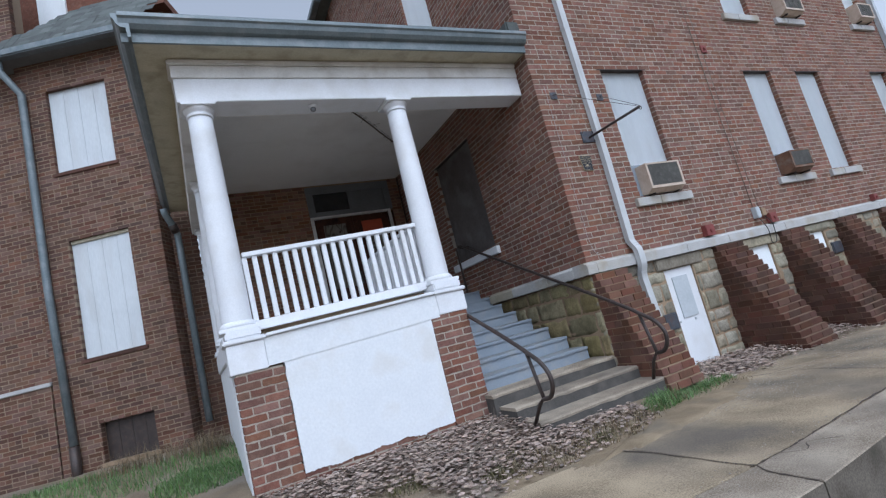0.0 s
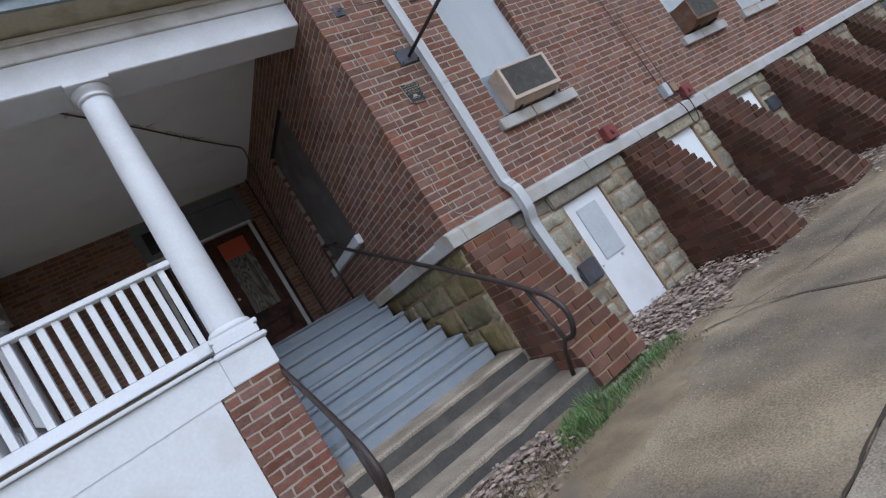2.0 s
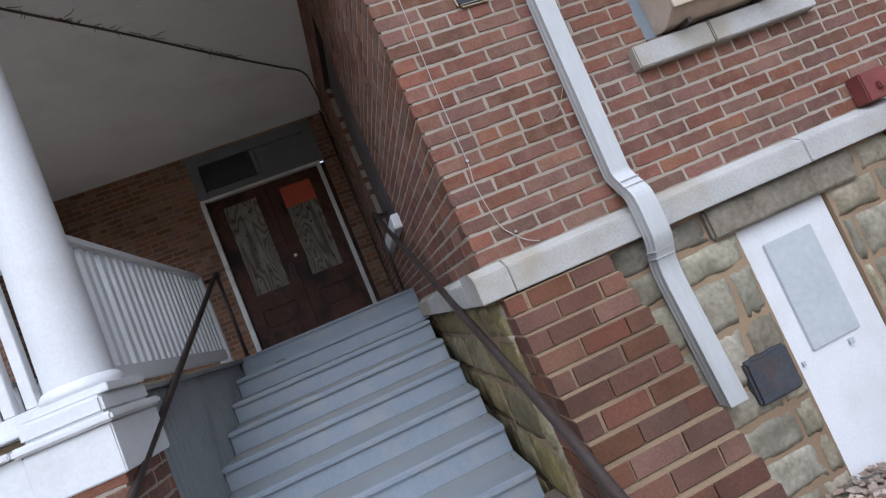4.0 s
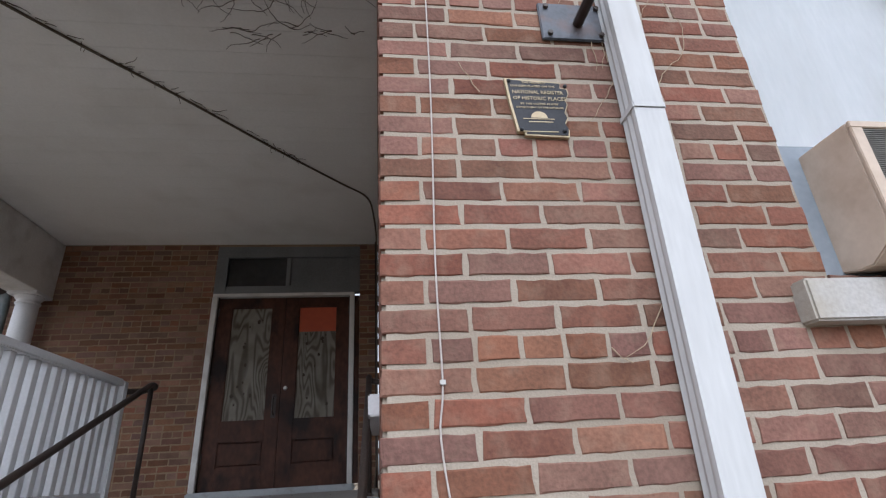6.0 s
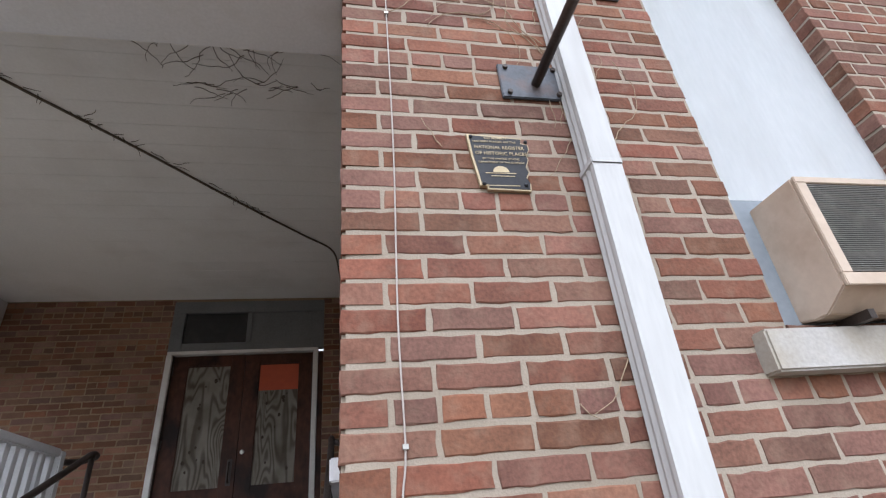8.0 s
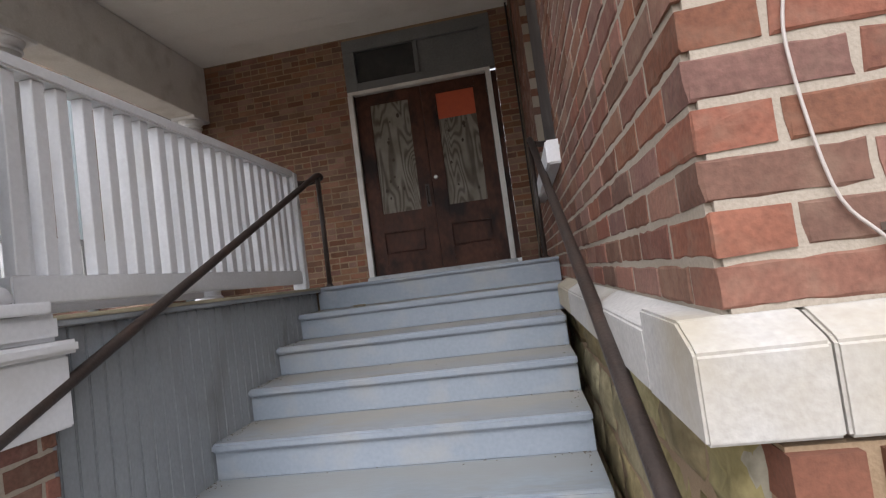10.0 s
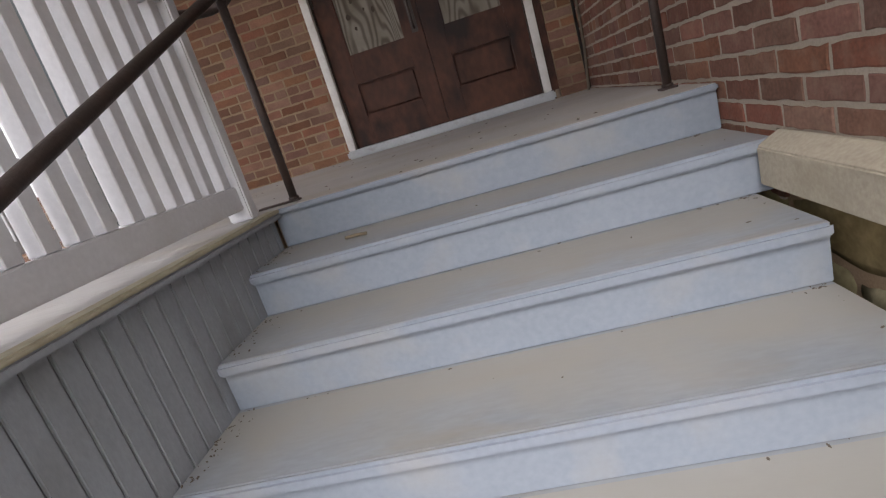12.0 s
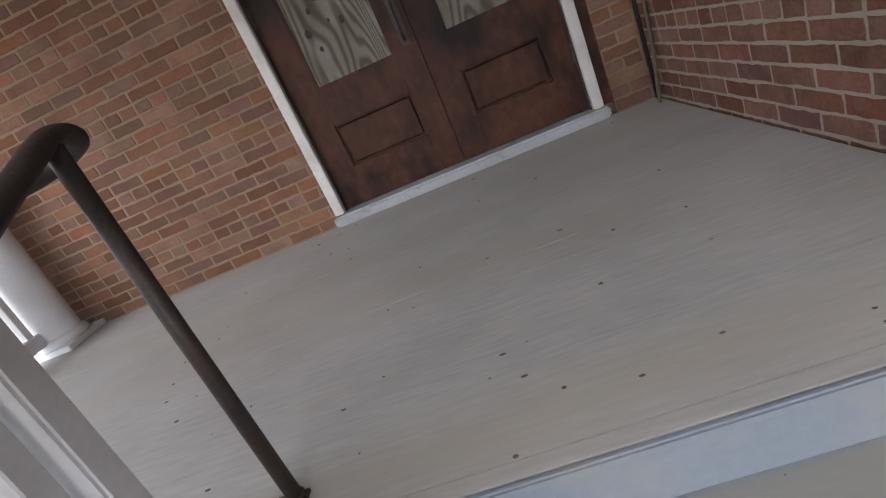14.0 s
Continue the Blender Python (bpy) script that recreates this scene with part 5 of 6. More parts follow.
csteps = thing("concrete_steps", (2.7, 3.2, -0.15), "three worn concrete steps at the foot of the stairs", "steps")
for i, (yf, zt, xl) in enumerate(((3.585, 0.297, XR + 0.005), (3.288, 0.168, XR + 0.05), (2.99, 0.039, XR + 0.08))):
    bm = bmesh.new()
    n = 16
    x0, x1 = xl, XS + 0.04
    rows = []
    for ix in range(n + 1):
        x = x0 + (x1 - x0) * ix / n
        w = 0.008 * noise.noise((x * 6, i * 3.1, 0)) 
        u = 0.006 * noise.noise((x * 9, i * 5.1, 2))
        yb = 3.93 if i == 0 else (3.56, 3.595, 3.298)[i] - 0.012
        rows.append([bm.verts.new(c) for c in ((x, yf + w, -0.35), (x, yf + w, zt - 0.018 + u), (x, yf + 0.016 + w, zt + u), (x, yb, zt + 0.004), (x, yb, -0.35))])
    for a, b in zip(rows, rows[1:]):
        for k in range(4):
            bm.faces.new((a[k], a[k + 1], b[k + 1], b[k]))
    bm.faces.new(rows[0])
    bm.faces.new(rows[-1])
    # body and riser in a darker concrete than the tread top
    st = part("step", bm, DARK_CONCRETE, label="concrete step with dark riser")
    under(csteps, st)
    cap = bmesh.new()
    rows = []
    for ix in range(n + 1):
        x = x0 - 0.004 + (x1 - x0 + 0.008) * ix / n
        w = 0.008 * noise.noise((x * 6, i * 3.1, 0))
        u = 0.006 * noise.noise((x * 9, i * 5.1, 2))
        rows.append([cap.verts.new(c) for c in ((x, yf - 0.004 + w, zt - 0.03 + u + 0.012 * noise.noise((x * 5, 1, i))), (x, yf - 0.005 + w, zt - 0.01 + u), (x, yf + 0.014 + w, zt + 0.005 + u), (x, yb, zt + 0.009), (x, yb, zt - 0.02))])
    for a, b in zip(rows, rows[1:]):
        for k in range(4):
            cap.faces.new((a[k], a[k + 1], b[k + 1], b[k]))
    cap.faces.new(rows[0])
    cap.faces.new(rows[-1])
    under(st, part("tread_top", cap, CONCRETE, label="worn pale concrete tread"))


# ---- handrails ----
def handrail(x, sgn, label, curl, yp=6.215):
    h = thing("handrail", (x, 4.5, 0), label, "handrail", "iron handrails of the steps")
    R = 0.0195
    b = 0.0 if curl > 0 else 0.09        # the wall-side rail ends further back
    pts = [(x - sgn * 0.15, 6.06, 2.245), (x - sgn * 0.14, 6.19, 2.245), (x - sgn * 0.07, 6.30, 2.26), (x, 6.312, 2.283), (x, 6.255, 2.292), (x, 6.12, 2.232), (x, 5.8, 2.08), (x, 4.2, 1.325), (x, 3.2, 0.845), (x, 2.84 + b, 0.655 + b * 0.5), (x, 2.70 + b, 0.57 + b * 0.5), (x, 2.62 + b, 0.465 + b * 0.5), (x, 2.625 + b, 0.36 + b * 0.5), (x, 2.69 + b, 0.285 + b * 0.4), (x, 2.79 + b, 0.265 + b * 0.4)]
    rail = tube("rail", pts, R, IRON, sides=12, steps=6)
    post = tube("post", [(x, yp, ZF + 0.001), (x, yp + 0.005, 2.28)], 0.0165, IRON, sides=12)
    low = tube("post", [(x, 3.03, 0.036), (x, 2.87 + b, 0.22), (x, 2.79 + b, 0.275 + b * 0.4), (x, 2.87 + b, 0.66 + b * 0.5)], 0.017, IRON, sides=12)
    foot = boxes("foot_plate", [(x - sgn * 0.13 - 0.02, x + 0.022, yp - 0.02, yp + 0.02, ZF + 0.0005, ZF + 0.008)] if sgn > 0 else [(x - 0.03, x + 0.03, yp - 0.025, yp + 0.025, ZF + 0.0005, ZF + 0.008)], IRON)
    collar = tube("collar", [(x, yp, ZF + 0.008), (x, yp, ZF + 0.02)], 0.021, IRON, sides=12)
    under(h, rail, post, low, foot, collar)


handrail(2.005, 1, "rusty dark iron pipe handrail beside the railing", 1, 6.25)
handrail(3.495, -1, "rusty dark iron pipe handrail beside the stone wall", -1, 6.40)

# ---- downspouts ----
def downspout(name, label, segments, w, d, mat, cat="downspout"):
    """Fluted rectangular pipe along a list of (x, y, z) centres."""
    t = thing(name, segments[-1], label, cat, "downspouts")
    bm = bmesh.new()
    prof = []
    for side in range(4):
        for k in range(5):
            u = -1 + 2 * k / 5
            dent = 0.004 if k % 2 and side in (1, 3) else 0.0
            a, b = (u * w / 2, -d / 2 + dent) if side == 0 else (w / 2 - dent, u * d / 2) if side == 1 else (-u * w / 2, d / 2 - dent) if side == 2 else (-w / 2 + dent, -u * d / 2)
            prof.append((a, b))
    rings = [[bm.verts.new((x + a, y + b, z)) for a, b in prof] for x, y, z in segments]
    for a, b in zip(rings, rings[1:]):
        for k in range(len(prof)):
            bm.faces.new((a[k], a[(k + 1) % len(prof)], b[(k + 1) % len(prof)], b[k]))
    bm.faces.new(rings[0])
    bm.faces.new(rings[-1])
    under(t, part("pipe", bm, mat))
    return t


elbow = smooth_line([(4.284, YF - 0.045, 1.56), (4.285, YF - 0.047, 1.515), (4.292, YF - 0.078, 1.452), (4.298, YF - 0.104, 1.39), (4.298, YF - 0.107, 1.25), (4.299, YF - 0.097, 1.19), (4.30, YF - 0.062, 1.115), (4.301, YF - 0.05, 1.06), (4.302, YF - 0.05, 1.0)], 4)
ds = downspout("downspout", "white fluted metal downspout bent round the stone band", [(4.315, YF - 0.045, 7.6), (4.305, YF - 0.045, 2.6)] + [tuple(p) for p in elbow] + [(4.33, YF - 0.05, 0.45)], 0.09, 0.07, DOWNPIPE)
for z, o in ((1.475, 0.068), (1.445, 0.082), (1.12, 0.066), (1.15, 0.078)):
    under(ds, boxes("crimp", [(4.294 - 0.0485, 4.294 + 0.0485, YF - o - 0.039, YF - o + 0.03, z, z + 0.007)], DOWNPIPE, bevel=0.003))
for z in (2.52, 4.4):
    under(ds, boxes("strap", [(4.304 - 0.048, 4.304 + 0.048, YF - 0.083, YF + 0.002, z, z + 0.022)], DOWNPIPE, label="folded white strap round the pipe", bevel=0.003))
downspout("downspout", "white metal downspout at the building end", [(12.85, YF - 0.05, 7.6), (12.85, YF - 0.05, 1.4)], 0.10, 0.08, GREY_PLATE)

# ---- fittings on the street wall ----
fl = thing("flag_bracket", (4.17, YF, 2.93), "rusty iron flagpole bracket bolted to the brick", "bracket")
under(fl, boxes("plate", [(4.065, 4.28, YF - 0.012, YF + 0.0, 2.83, 2.98)], PLATE_IRON, bevel=0.003),
      tube("rod", [(4.185, YF - 0.01, 2.895), (4.19, 2.735, 2.875)], 0.016, IRON),
      tube("ring", smooth_line([(4.19 + 0.02 * math.cos(a), 2.73, 2.86 + 0.022 * math.sin(a)) for a in [k * math.pi / 4 for k in range(9)]], 3), 0.004, IRON, sides=6),
      tube("stay_wire", [(4.19, 2.74, 2.895), (4.57, YF - 0.03, 3.44)], 0.003, IRON, sides=5), tube("stay_wire", [(4.19, 2.76, 2.895), (3.83, YF - 0.03, 3.48)], 0.003, IRON, sides=5))
for bx, bz in ((4.09, 2.962), (4.255, 2.962), (4.09, 2.85), (4.255, 2.85)):
    bm = bmesh.new()
    bmesh.ops.create_cone(bm, cap_ends=True, segments=6, radius1=0.009, radius2=0.008, depth=0.01, matrix=Matrix.Translation((bx, YF - 0.016, bz)) @ Matrix.Rotation(radians(90), 4, "X"))
    under(fl, part("bolt", bm, IRON))
for ax, az in ((3.82, 3.475), (4.575, 3.44)):
    an = thing("wire_anchor", (ax, YF, az), "small dark iron anchor plate on the brick", "anchor plate", "wire anchors")
    under(an, boxes("plate", [(ax - 0.05, ax + 0.05, YF - 0.01, YF, az - 0.045, az + 0.045)], PLATE_IRON, bevel=0.003),
          tube("eye", smooth_line([(ax + 0.016 * math.cos(a), YF - 0.026, az + 0.016 * math.sin(a)) for a in [k * math.pi / 4 for k in range(9)]], 2), 0.004, IRON, sides=6))

pq = thing("plaque", (4.01, YF, 2.56), "dark bronze historic register plaque with raised gilt letters", "plaque")
mq = Matrix.Translation((3.925, YF - 0.012, 2.468))
OUT = [(0.020, 0.012), (0.040, 0.012), (0.040, 0.0), (0.166, -0.004), (0.170, 0.02), (0.161, 0.04), (0.172, 0.06), (0.166, 0.08), (0.178, 0.11), (0.174, 0.125), (0.187, 0.15), (0.185, 0.168), (0.163, 0.172), (0.168, 0.19), (0.0, 0.2), (0.006, 0.12), (0.014, 0.06)]


def grow(outline, k):
    cx, cz = sum(p[0] for p in outline) / len(outline), sum(p[1] for p in outline) / len(outline)
    return [(cx + (x - cx) * k, cz + (z - cz) * k) for x, z in outline]


border = prism("border", OUT, 0.0115, mq, GILT, bevel=0.001)
field = prism("field", grow(OUT, 0.94), 0.004, mq @ Matrix.Translation((0, -0.0015, 0)), BRONZE)
under(pq, border, field)


def lettering(text, x, z, size, width, parent, y=YF - 0.0148, mat=GILT):
    cu = bpy.data.curves.new("lettering", "FONT")
    cu.body, cu.size, cu.extrude, cu.align_x, cu.resolution_u = text, size, 0.0006, "CENTER", 2
    tmp = bpy.data.objects.new("lettering", cu)
    scene.collection.objects.link(tmp)
    bpy.context.view_layer.update()
    me = bpy.data.meshes.new_from_object(tmp.evaluated_get(bpy.context.evaluated_depsgraph_get()))
    bpy.data.objects.remove(tmp)
    xs = [v.co.x for v in me.vertices]
    k = width / (max(xs) - min(xs))
    me.transform(Matrix.Translation((x, y, z)) @ Matrix.Rotation(radians(90), 4, "X") @ Matrix.Diagonal((k, 1, 1, 1)))
    me.materials.clear()
    under(parent, link("lettering", me, mat))


lettering("THIS PROPERTY", 4.010, 2.648, 0.0095, 0.07, pq)
lettering("HAS BEEN PLACED ON THE", 4.006, 2.635, 0.0095, 0.13, pq)
lettering("NATIONAL REGISTER", 4.018, 2.611, 0.017, 0.150, pq)
lettering("OF HISTORIC PLACES", 4.021, 2.589, 0.017, 0.155, pq)
lettering("BY THE UNITED STATES", 4.018, 2.572, 0.0085, 0.11, pq)
lettering("DEPARTMENT OF THE INTERIOR", 4.018, 2.559, 0.0085, 0.138, pq)
sunrise = bmesh.new()
vs = [sunrise.verts.new((4.012 + 0.024 * math.cos(a), YF - 0.0145, 2.527 + 0.022 * math.sin(a))) for a in [math.pi * k / 12 for k in range(13)]]
sunrise.faces.new(vs)
under(pq, part("emblem", sunrise, GILT), boxes("line", [(3.965, 4.055, YF - 0.0148, YF - 0.0138, 2.522, 2.5245)], GILT), boxes("line", [(3.98, 4.05, YF - 0.0148, YF - 0.0138, 2.512, 2.5145)], GILT), boxes("line", [(3.96, 4.06, YF - 0.0148, YF - 0.0138, 2.479, 2.4815)], GILT))
for sx, sz in ((3.937, 2.655), (4.103, 2.642), (3.956, 2.486), (4.078, 2.484)):
    bm = bmesh.new()
    bmesh.ops.create_uvsphere(bm, u_segments=10, v_segments=6, radius=0.006, matrix=Matrix.Translation((sx, YF - 0.0145, sz)))
    under(pq, part("screw", bm, BRONZE, smooth=True))

for rx, rz, s in ((5.72, 1.44, 0.17), (7.14, 1.44, 0.16), (10.08, 1.43, 0.12), (7.0, 4.2, 0.13)):
    rp = thing("tie_plate", (rx, YF, rz), "red oxide iron tie plate with centre bolt", "tie plate", "wall tie plates")
    under(rp, boxes("plate", [(rx - s / 2, rx + s / 2, YF - 0.075 if rz < 2 else YF - 0.02, YF - 0.001 if rz > 2 else YF - 0.0, rz - s / 2 if rz > 2 else ZBAND + 0.004, rz + s / 2)], RED_IRON, bevel=0.006),
          boxes("bolt", [(rx - 0.02, rx + 0.02, YF - 0.095 if rz < 2 else YF - 0.04, YF - 0.06 if rz < 2 else YF - 0.018, rz - 0.02, rz + 0.02)], RED_IRON, bevel=0.006))
eb = thing("junction_box", (6.82, YF, 1.56), "grey metal junction box with conduit up the wall", "junction box")
under(eb, boxes("box", [(6.78, 6.87, YF - 0.08, YF - 0.001, 1.48, 1.64)], GREY_PLATE, bevel=0.006), boxes("box", [(6.93, 7.03, YF - 0.06, YF - 0.001, 1.50, 1.61)], MORTAR_OLD, bevel=0.006),
      tube("conduit", [(6.82, YF - 0.02, 1.64), (6.80, YF - 0.02, 3.1), (6.83, YF - 0.012, 5.0)], 0.0045, BARK, sides=6), tube("conduit", [(6.97, YF - 0.015, 1.61), (6.93, YF - 0.015, 3.1), (6.95, YF - 0.010, 5.0)], 0.003, BARK, sides=6),
      tube("cable_loop", [(6.84, YF - 0.04, 1.48), (6.86, YF - 0.10, 1.3), (6.9, YF - 0.07, 1.1), (7.0, YF - 0.08, 1.12), (7.02, YF - 0.09, 1.36), (7.0, YF - 0.03, 1.50)], 0.006, CABLE, sides=6, steps=6))

# pale cable down the corner bricks
pc = [(3.715, YF - 0.006, 3.6), (3.712, YF - 0.006, 3.19), (3.71, YF - 0.006, 2.6), (3.698, YF - 0.006, 2.1), (3.70, YF - 0.006, 1.815), (3.69, YF - 0.006, 1.7), (3.715, YF - 0.006, 1.52), (3.755, YF - 0.008, 1.455), (3.80, YF - 0.012, 1.41), (3.85, YF - 0.014, 1.385)]
wire = thing("wall_cable", (3.75, YF, 2.5), "thin pale cable clipped to the corner bricks", "cable")
under(wire, tube("cable", pc, 0.0023, PALE_CABLE, sides=6, steps=5), *[boxes("clip", [(x - 0.006, x + 0.006, YF - 0.012, YF, z - 0.005, z + 0.005)], CHROME) for x, z in ((3.70, 1.815), (3.77, 1.46), (3.712, 3.19))])
# dark cable under the ceiling, down beside the wall
cc = [(0.85, 4.2, ZC - 0.012), (1.55, 5.01, ZC - 0.012), (2.1, 5.6, ZC - 0.012), (2.7, 6.28, ZC - 0.014), (3.2, 6.82, ZC - 0.012), (3.45, 7.09, ZC - 0.016), (3.52, 7.35, ZC - 0.10), (XS - 0.015, 7.6, ZC - 0.35), (XS - 0.015, 7.9, 3.4), (XS - 0.02, 8.1, 2.6), (XS - 0.02, 8.14, 1.9), (XS - 0.05, 8.16, 1.5)]
ct = thing("ceiling_cable", (2, 5.6, ZC), "dark cable running under the ceiling and down the wall", "cable")
under(ct, tube("cable", cc, 0.0095, BARK, sides=8, steps=6))
sp = thing("wall_conduit", (XS, 8.2, 3), "dark pipe in the corner of the porch wall", "pipe")
under(sp, tube("pipe", [(XS - 0.03, YD - 0.09, ZF + 0.01), (XS - 0.03, YD - 0.09, ZC - 0.01)], 0.01, CABLE, sides=8))
dome = thing("security_camera", (0.93, YP + 0.2, ZB), "small white dome camera under the porch beam", "camera")
bm = bmesh.new()
lathe(bm, [(0.045, ZB), (0.045, ZB - 0.02), (0.03, ZB - 0.03)], 0.93, YP + 0.2, 16)
b1 = part("mount", bm, WHITE, smooth=True)
bm = bmesh.new()
bmesh.ops.create_uvsphere(bm, u_segments=14, v_segments=8, radius=0.03, matrix=Matrix.Translation((0.93, YP + 0.195, ZB - 0.045)))
under(dome, b1, part("lens_ball", bm, GREY_WOOD, smooth=True))


# ---- neighbouring wing with bay ----
BA = -25
mb = Matrix.Translation((-1.238, 8.534, 0)) @ Matrix.Rotation(radians(BA), 4, "Z")
bay_o = mb @ Vector((-1.58, 0, 0))
bay_open = [(1.58 - 1.09, 1.58 - 0.056, 5.17, 6.72), (1.58 - 1.035, 1.58 - 0.033, 1.977, 3.97), (1.58 - 0.924, 1.58 - 0.067, 0.33, 0.953)]
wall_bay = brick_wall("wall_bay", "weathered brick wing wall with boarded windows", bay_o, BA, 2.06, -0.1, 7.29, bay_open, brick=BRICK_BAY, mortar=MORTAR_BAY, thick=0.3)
for i, (a, b, c, d) in enumerate(bay_open):
    w = thing("window_%d" % (20 + i), mb @ Vector(((a + b) / 2 - 1.58, 0, c)), "boarded window with white panel in the brick wing" if i < 2 else "dark basement opening with rusty metal cover", "window", kind="structure")
    for k in range(4):
        under(w, boxes("panel", [(a - 1.58 + (b - a) * k / 4 + 0.001, a - 1.58 + (b - a) * (k + 1) / 4 - 0.002, 0.07 if i < 2 else 0.12, 0.09 if i < 2 else 0.14, c, d)], BOARD_DULL if i < 2 else IRON, m=mb, bevel=0.003))
    under(w, boxes("sill", [(a - 1.62, b - 1.54, -0.02, 0.1, c - 0.065, c - 0.002)], BRICK_DARK if i < 2 else MORTAR_OLD, m=mb, bevel=0.006))
    if i == 1:
        under(w, boxes("window_head", [(a - 1.575, b - 1.585, 0.04, 0.1, d - 0.07, d - 0.003)], SOIL_EDGE, label="tan timber head of the window", m=mb, bevel=0.005))
m_left = mb @ Matrix.Translation((-4.9, 0.13, 0))
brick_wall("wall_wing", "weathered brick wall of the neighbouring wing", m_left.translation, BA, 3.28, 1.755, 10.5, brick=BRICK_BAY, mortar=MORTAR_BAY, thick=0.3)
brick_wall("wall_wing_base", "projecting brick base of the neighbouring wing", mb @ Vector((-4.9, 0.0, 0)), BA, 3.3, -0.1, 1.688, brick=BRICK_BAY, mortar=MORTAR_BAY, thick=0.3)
tagged(boxes("wing_ledge", [(-4.9, -1.59, -0.03, 0.2, 1.69, 1.755)], LIMESTONE, m=mb, bevel=0.01), "stone ledge on the wing base", "ledge", kind="structure")
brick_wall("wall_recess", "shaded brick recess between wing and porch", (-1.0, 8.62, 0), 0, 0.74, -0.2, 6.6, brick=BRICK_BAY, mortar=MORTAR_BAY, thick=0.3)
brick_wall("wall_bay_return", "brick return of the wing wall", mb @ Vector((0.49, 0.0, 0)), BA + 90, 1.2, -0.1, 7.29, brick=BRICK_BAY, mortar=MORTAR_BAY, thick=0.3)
gz = 7.253
wr = thing("wing_eaves", mb @ Vector((-0.5, -0.2, gz)), "grey gutter and slate eaves of the wing", "gutter", kind="structure")
under(wr, boxes("gutter_run", [(-2.11, 0.83, -0.40, -0.24, gz, gz + 0.135)], GUTTER, m=mb, bevel=0.02), boxes("soffit_board", [(-2.11, 0.78, -0.28, 0.33, gz + 0.02, gz + 0.06)], GREY_WOOD, m=mb))
bm = bmesh.new()
rr = random.Random(5)
for row in range(10):
    q = -1.95 + row * 0.13 - rr.uniform(0, 0.1)
    while q < 0.78:
        w = rr.uniform(0.16, 0.26)
        y0, z0 = -0.33 + row * 0.12, gz + 0.14 + row * 0.15
        add_box(bm, q, q + w - 0.006, y0, y0 + 0.26, z0, z0 + 0.012, m=mb @ Matrix.Translation((0, y0, z0)) @ Matrix.Rotation(radians(52 + rr.uniform(-1.5, 1.5)), 4, "X") @ Matrix.Translation((0, -y0, -z0)))
        q += w
sl = part("slates", bm, SHINGLE, label="rows of dark roof slates")
sl["kind"] = "stuff"
under(wr, sl)
wu = boxes("wall_wing_upper", [(-5.1, 0.5, 1.45, 1.75, 7.23, 8.9), (-5.1, -0.42, 1.45, 1.75, 8.9, 12.1), (0.11, 0.69, 1.22, 1.85, 8.902, 9.07)], BRICK, m=mb)
tagged(wu, "upper red brick wall of the wing behind the slates", "wall", kind="structure")
wwin = thing("window_30", mb @ Vector((-1.9, 1.45, 8.7)), "upper wing window closed with white panel", "window", kind="structure")
under(wwin, boxes("panel", [(-2.0, -1.42, 1.40, 1.448, 8.87, 10.57)], BOARD, m=mb))


def pipe_run(name, label, pts, r, mat, group="wing downspouts"):
    t = thing(name, pts[-1], label, "downspout", group)
    under(t, tube("pipe", pts, r, mat, sides=12))
    return t


def wp(s, o, z):
    return mb @ Vector((s, o, z))


pipe_run("downspout", "round grey metal downspout on the brick wing", [wp(-1.6, -0.30, 7.23), wp(-1.6, -0.28, 7.06), wp(-1.43, -0.09, 6.68), wp(-1.41, -0.07, 3.2), wp(-1.31, -0.07, 0.7)], 0.06, GUTTER)
pipe_run("downspout", "rusty iron drain boot at the ground", [wp(-1.31, -0.08, 0.69), wp(-1.30, -0.08, 0.0)], 0.07, IRON)
pipe_run("downspout", "grey metal downspout from the porch gutter", [(-0.70, 8.10, 4.06), (-0.69, 8.12, 3.98), (-0.60, 8.28, 3.80), (-0.56, 8.37, 3.68), (-0.555, 8.38, 3.5), (-0.55, 8.38, 0.55)], 0.055, GUTTER)
tagged(tube("pipe_collar", [(-0.615, 8.26, 3.83), (-0.575, 8.345, 3.715)], 0.068, IRON, sides=14), "dark iron collar of the porch downspout", "collar", kind="structure")


# ---- litter, grass, vines ----
def leaf_litter(name, regions, n, label, seed):
    rnd = random.Random(seed)
    verts, faces = [], []
    for _ in range(n):
        x0, x1, y0, y1, hump = rnd.choice(regions)
        x, y = rnd.uniform(x0, x1), y0 + (y1 - y0) * (1 - abs(rnd.gauss(0, 0.45)) % 1)
        z = ground_z(x, y) + 0.006 + abs(rnd.gauss(0, 0.018)) + hump * rnd.random()
        a, s, tilt = rnd.uniform(0, 6.28), rnd.uniform(0.012, 0.034), rnd.uniform(-0.45, 0.45)
        m = Matrix.Translation((x, y, z)) @ Matrix.Rotation(a, 4, "Z") @ Matrix.Rotation(tilt, 4, "X")
        k = len(verts)
        c = rnd.uniform(0.1, 0.35) * s
        verts += [m @ Vector(p) for p in ((-s, 0, c * 0.6), (-s * 0.3, -s * 0.5, c), (0.5 * s, -s * 0.45, c * 0.7), (s, 0, c), (0.4 * s, s * 0.5, c), (-s * 0.3, s * 0.5, c * 0.8), (0, 0, 0))]
        faces += [(k + i, k + (i + 1) % 6, k + 6) for i in range(6)]
    me = bpy.data.meshes.new(name)
    me.from_pydata(verts, [], faces)
    tagged(link(name, me, DRYLEAF), label, "leaf litter", kind="stuff")


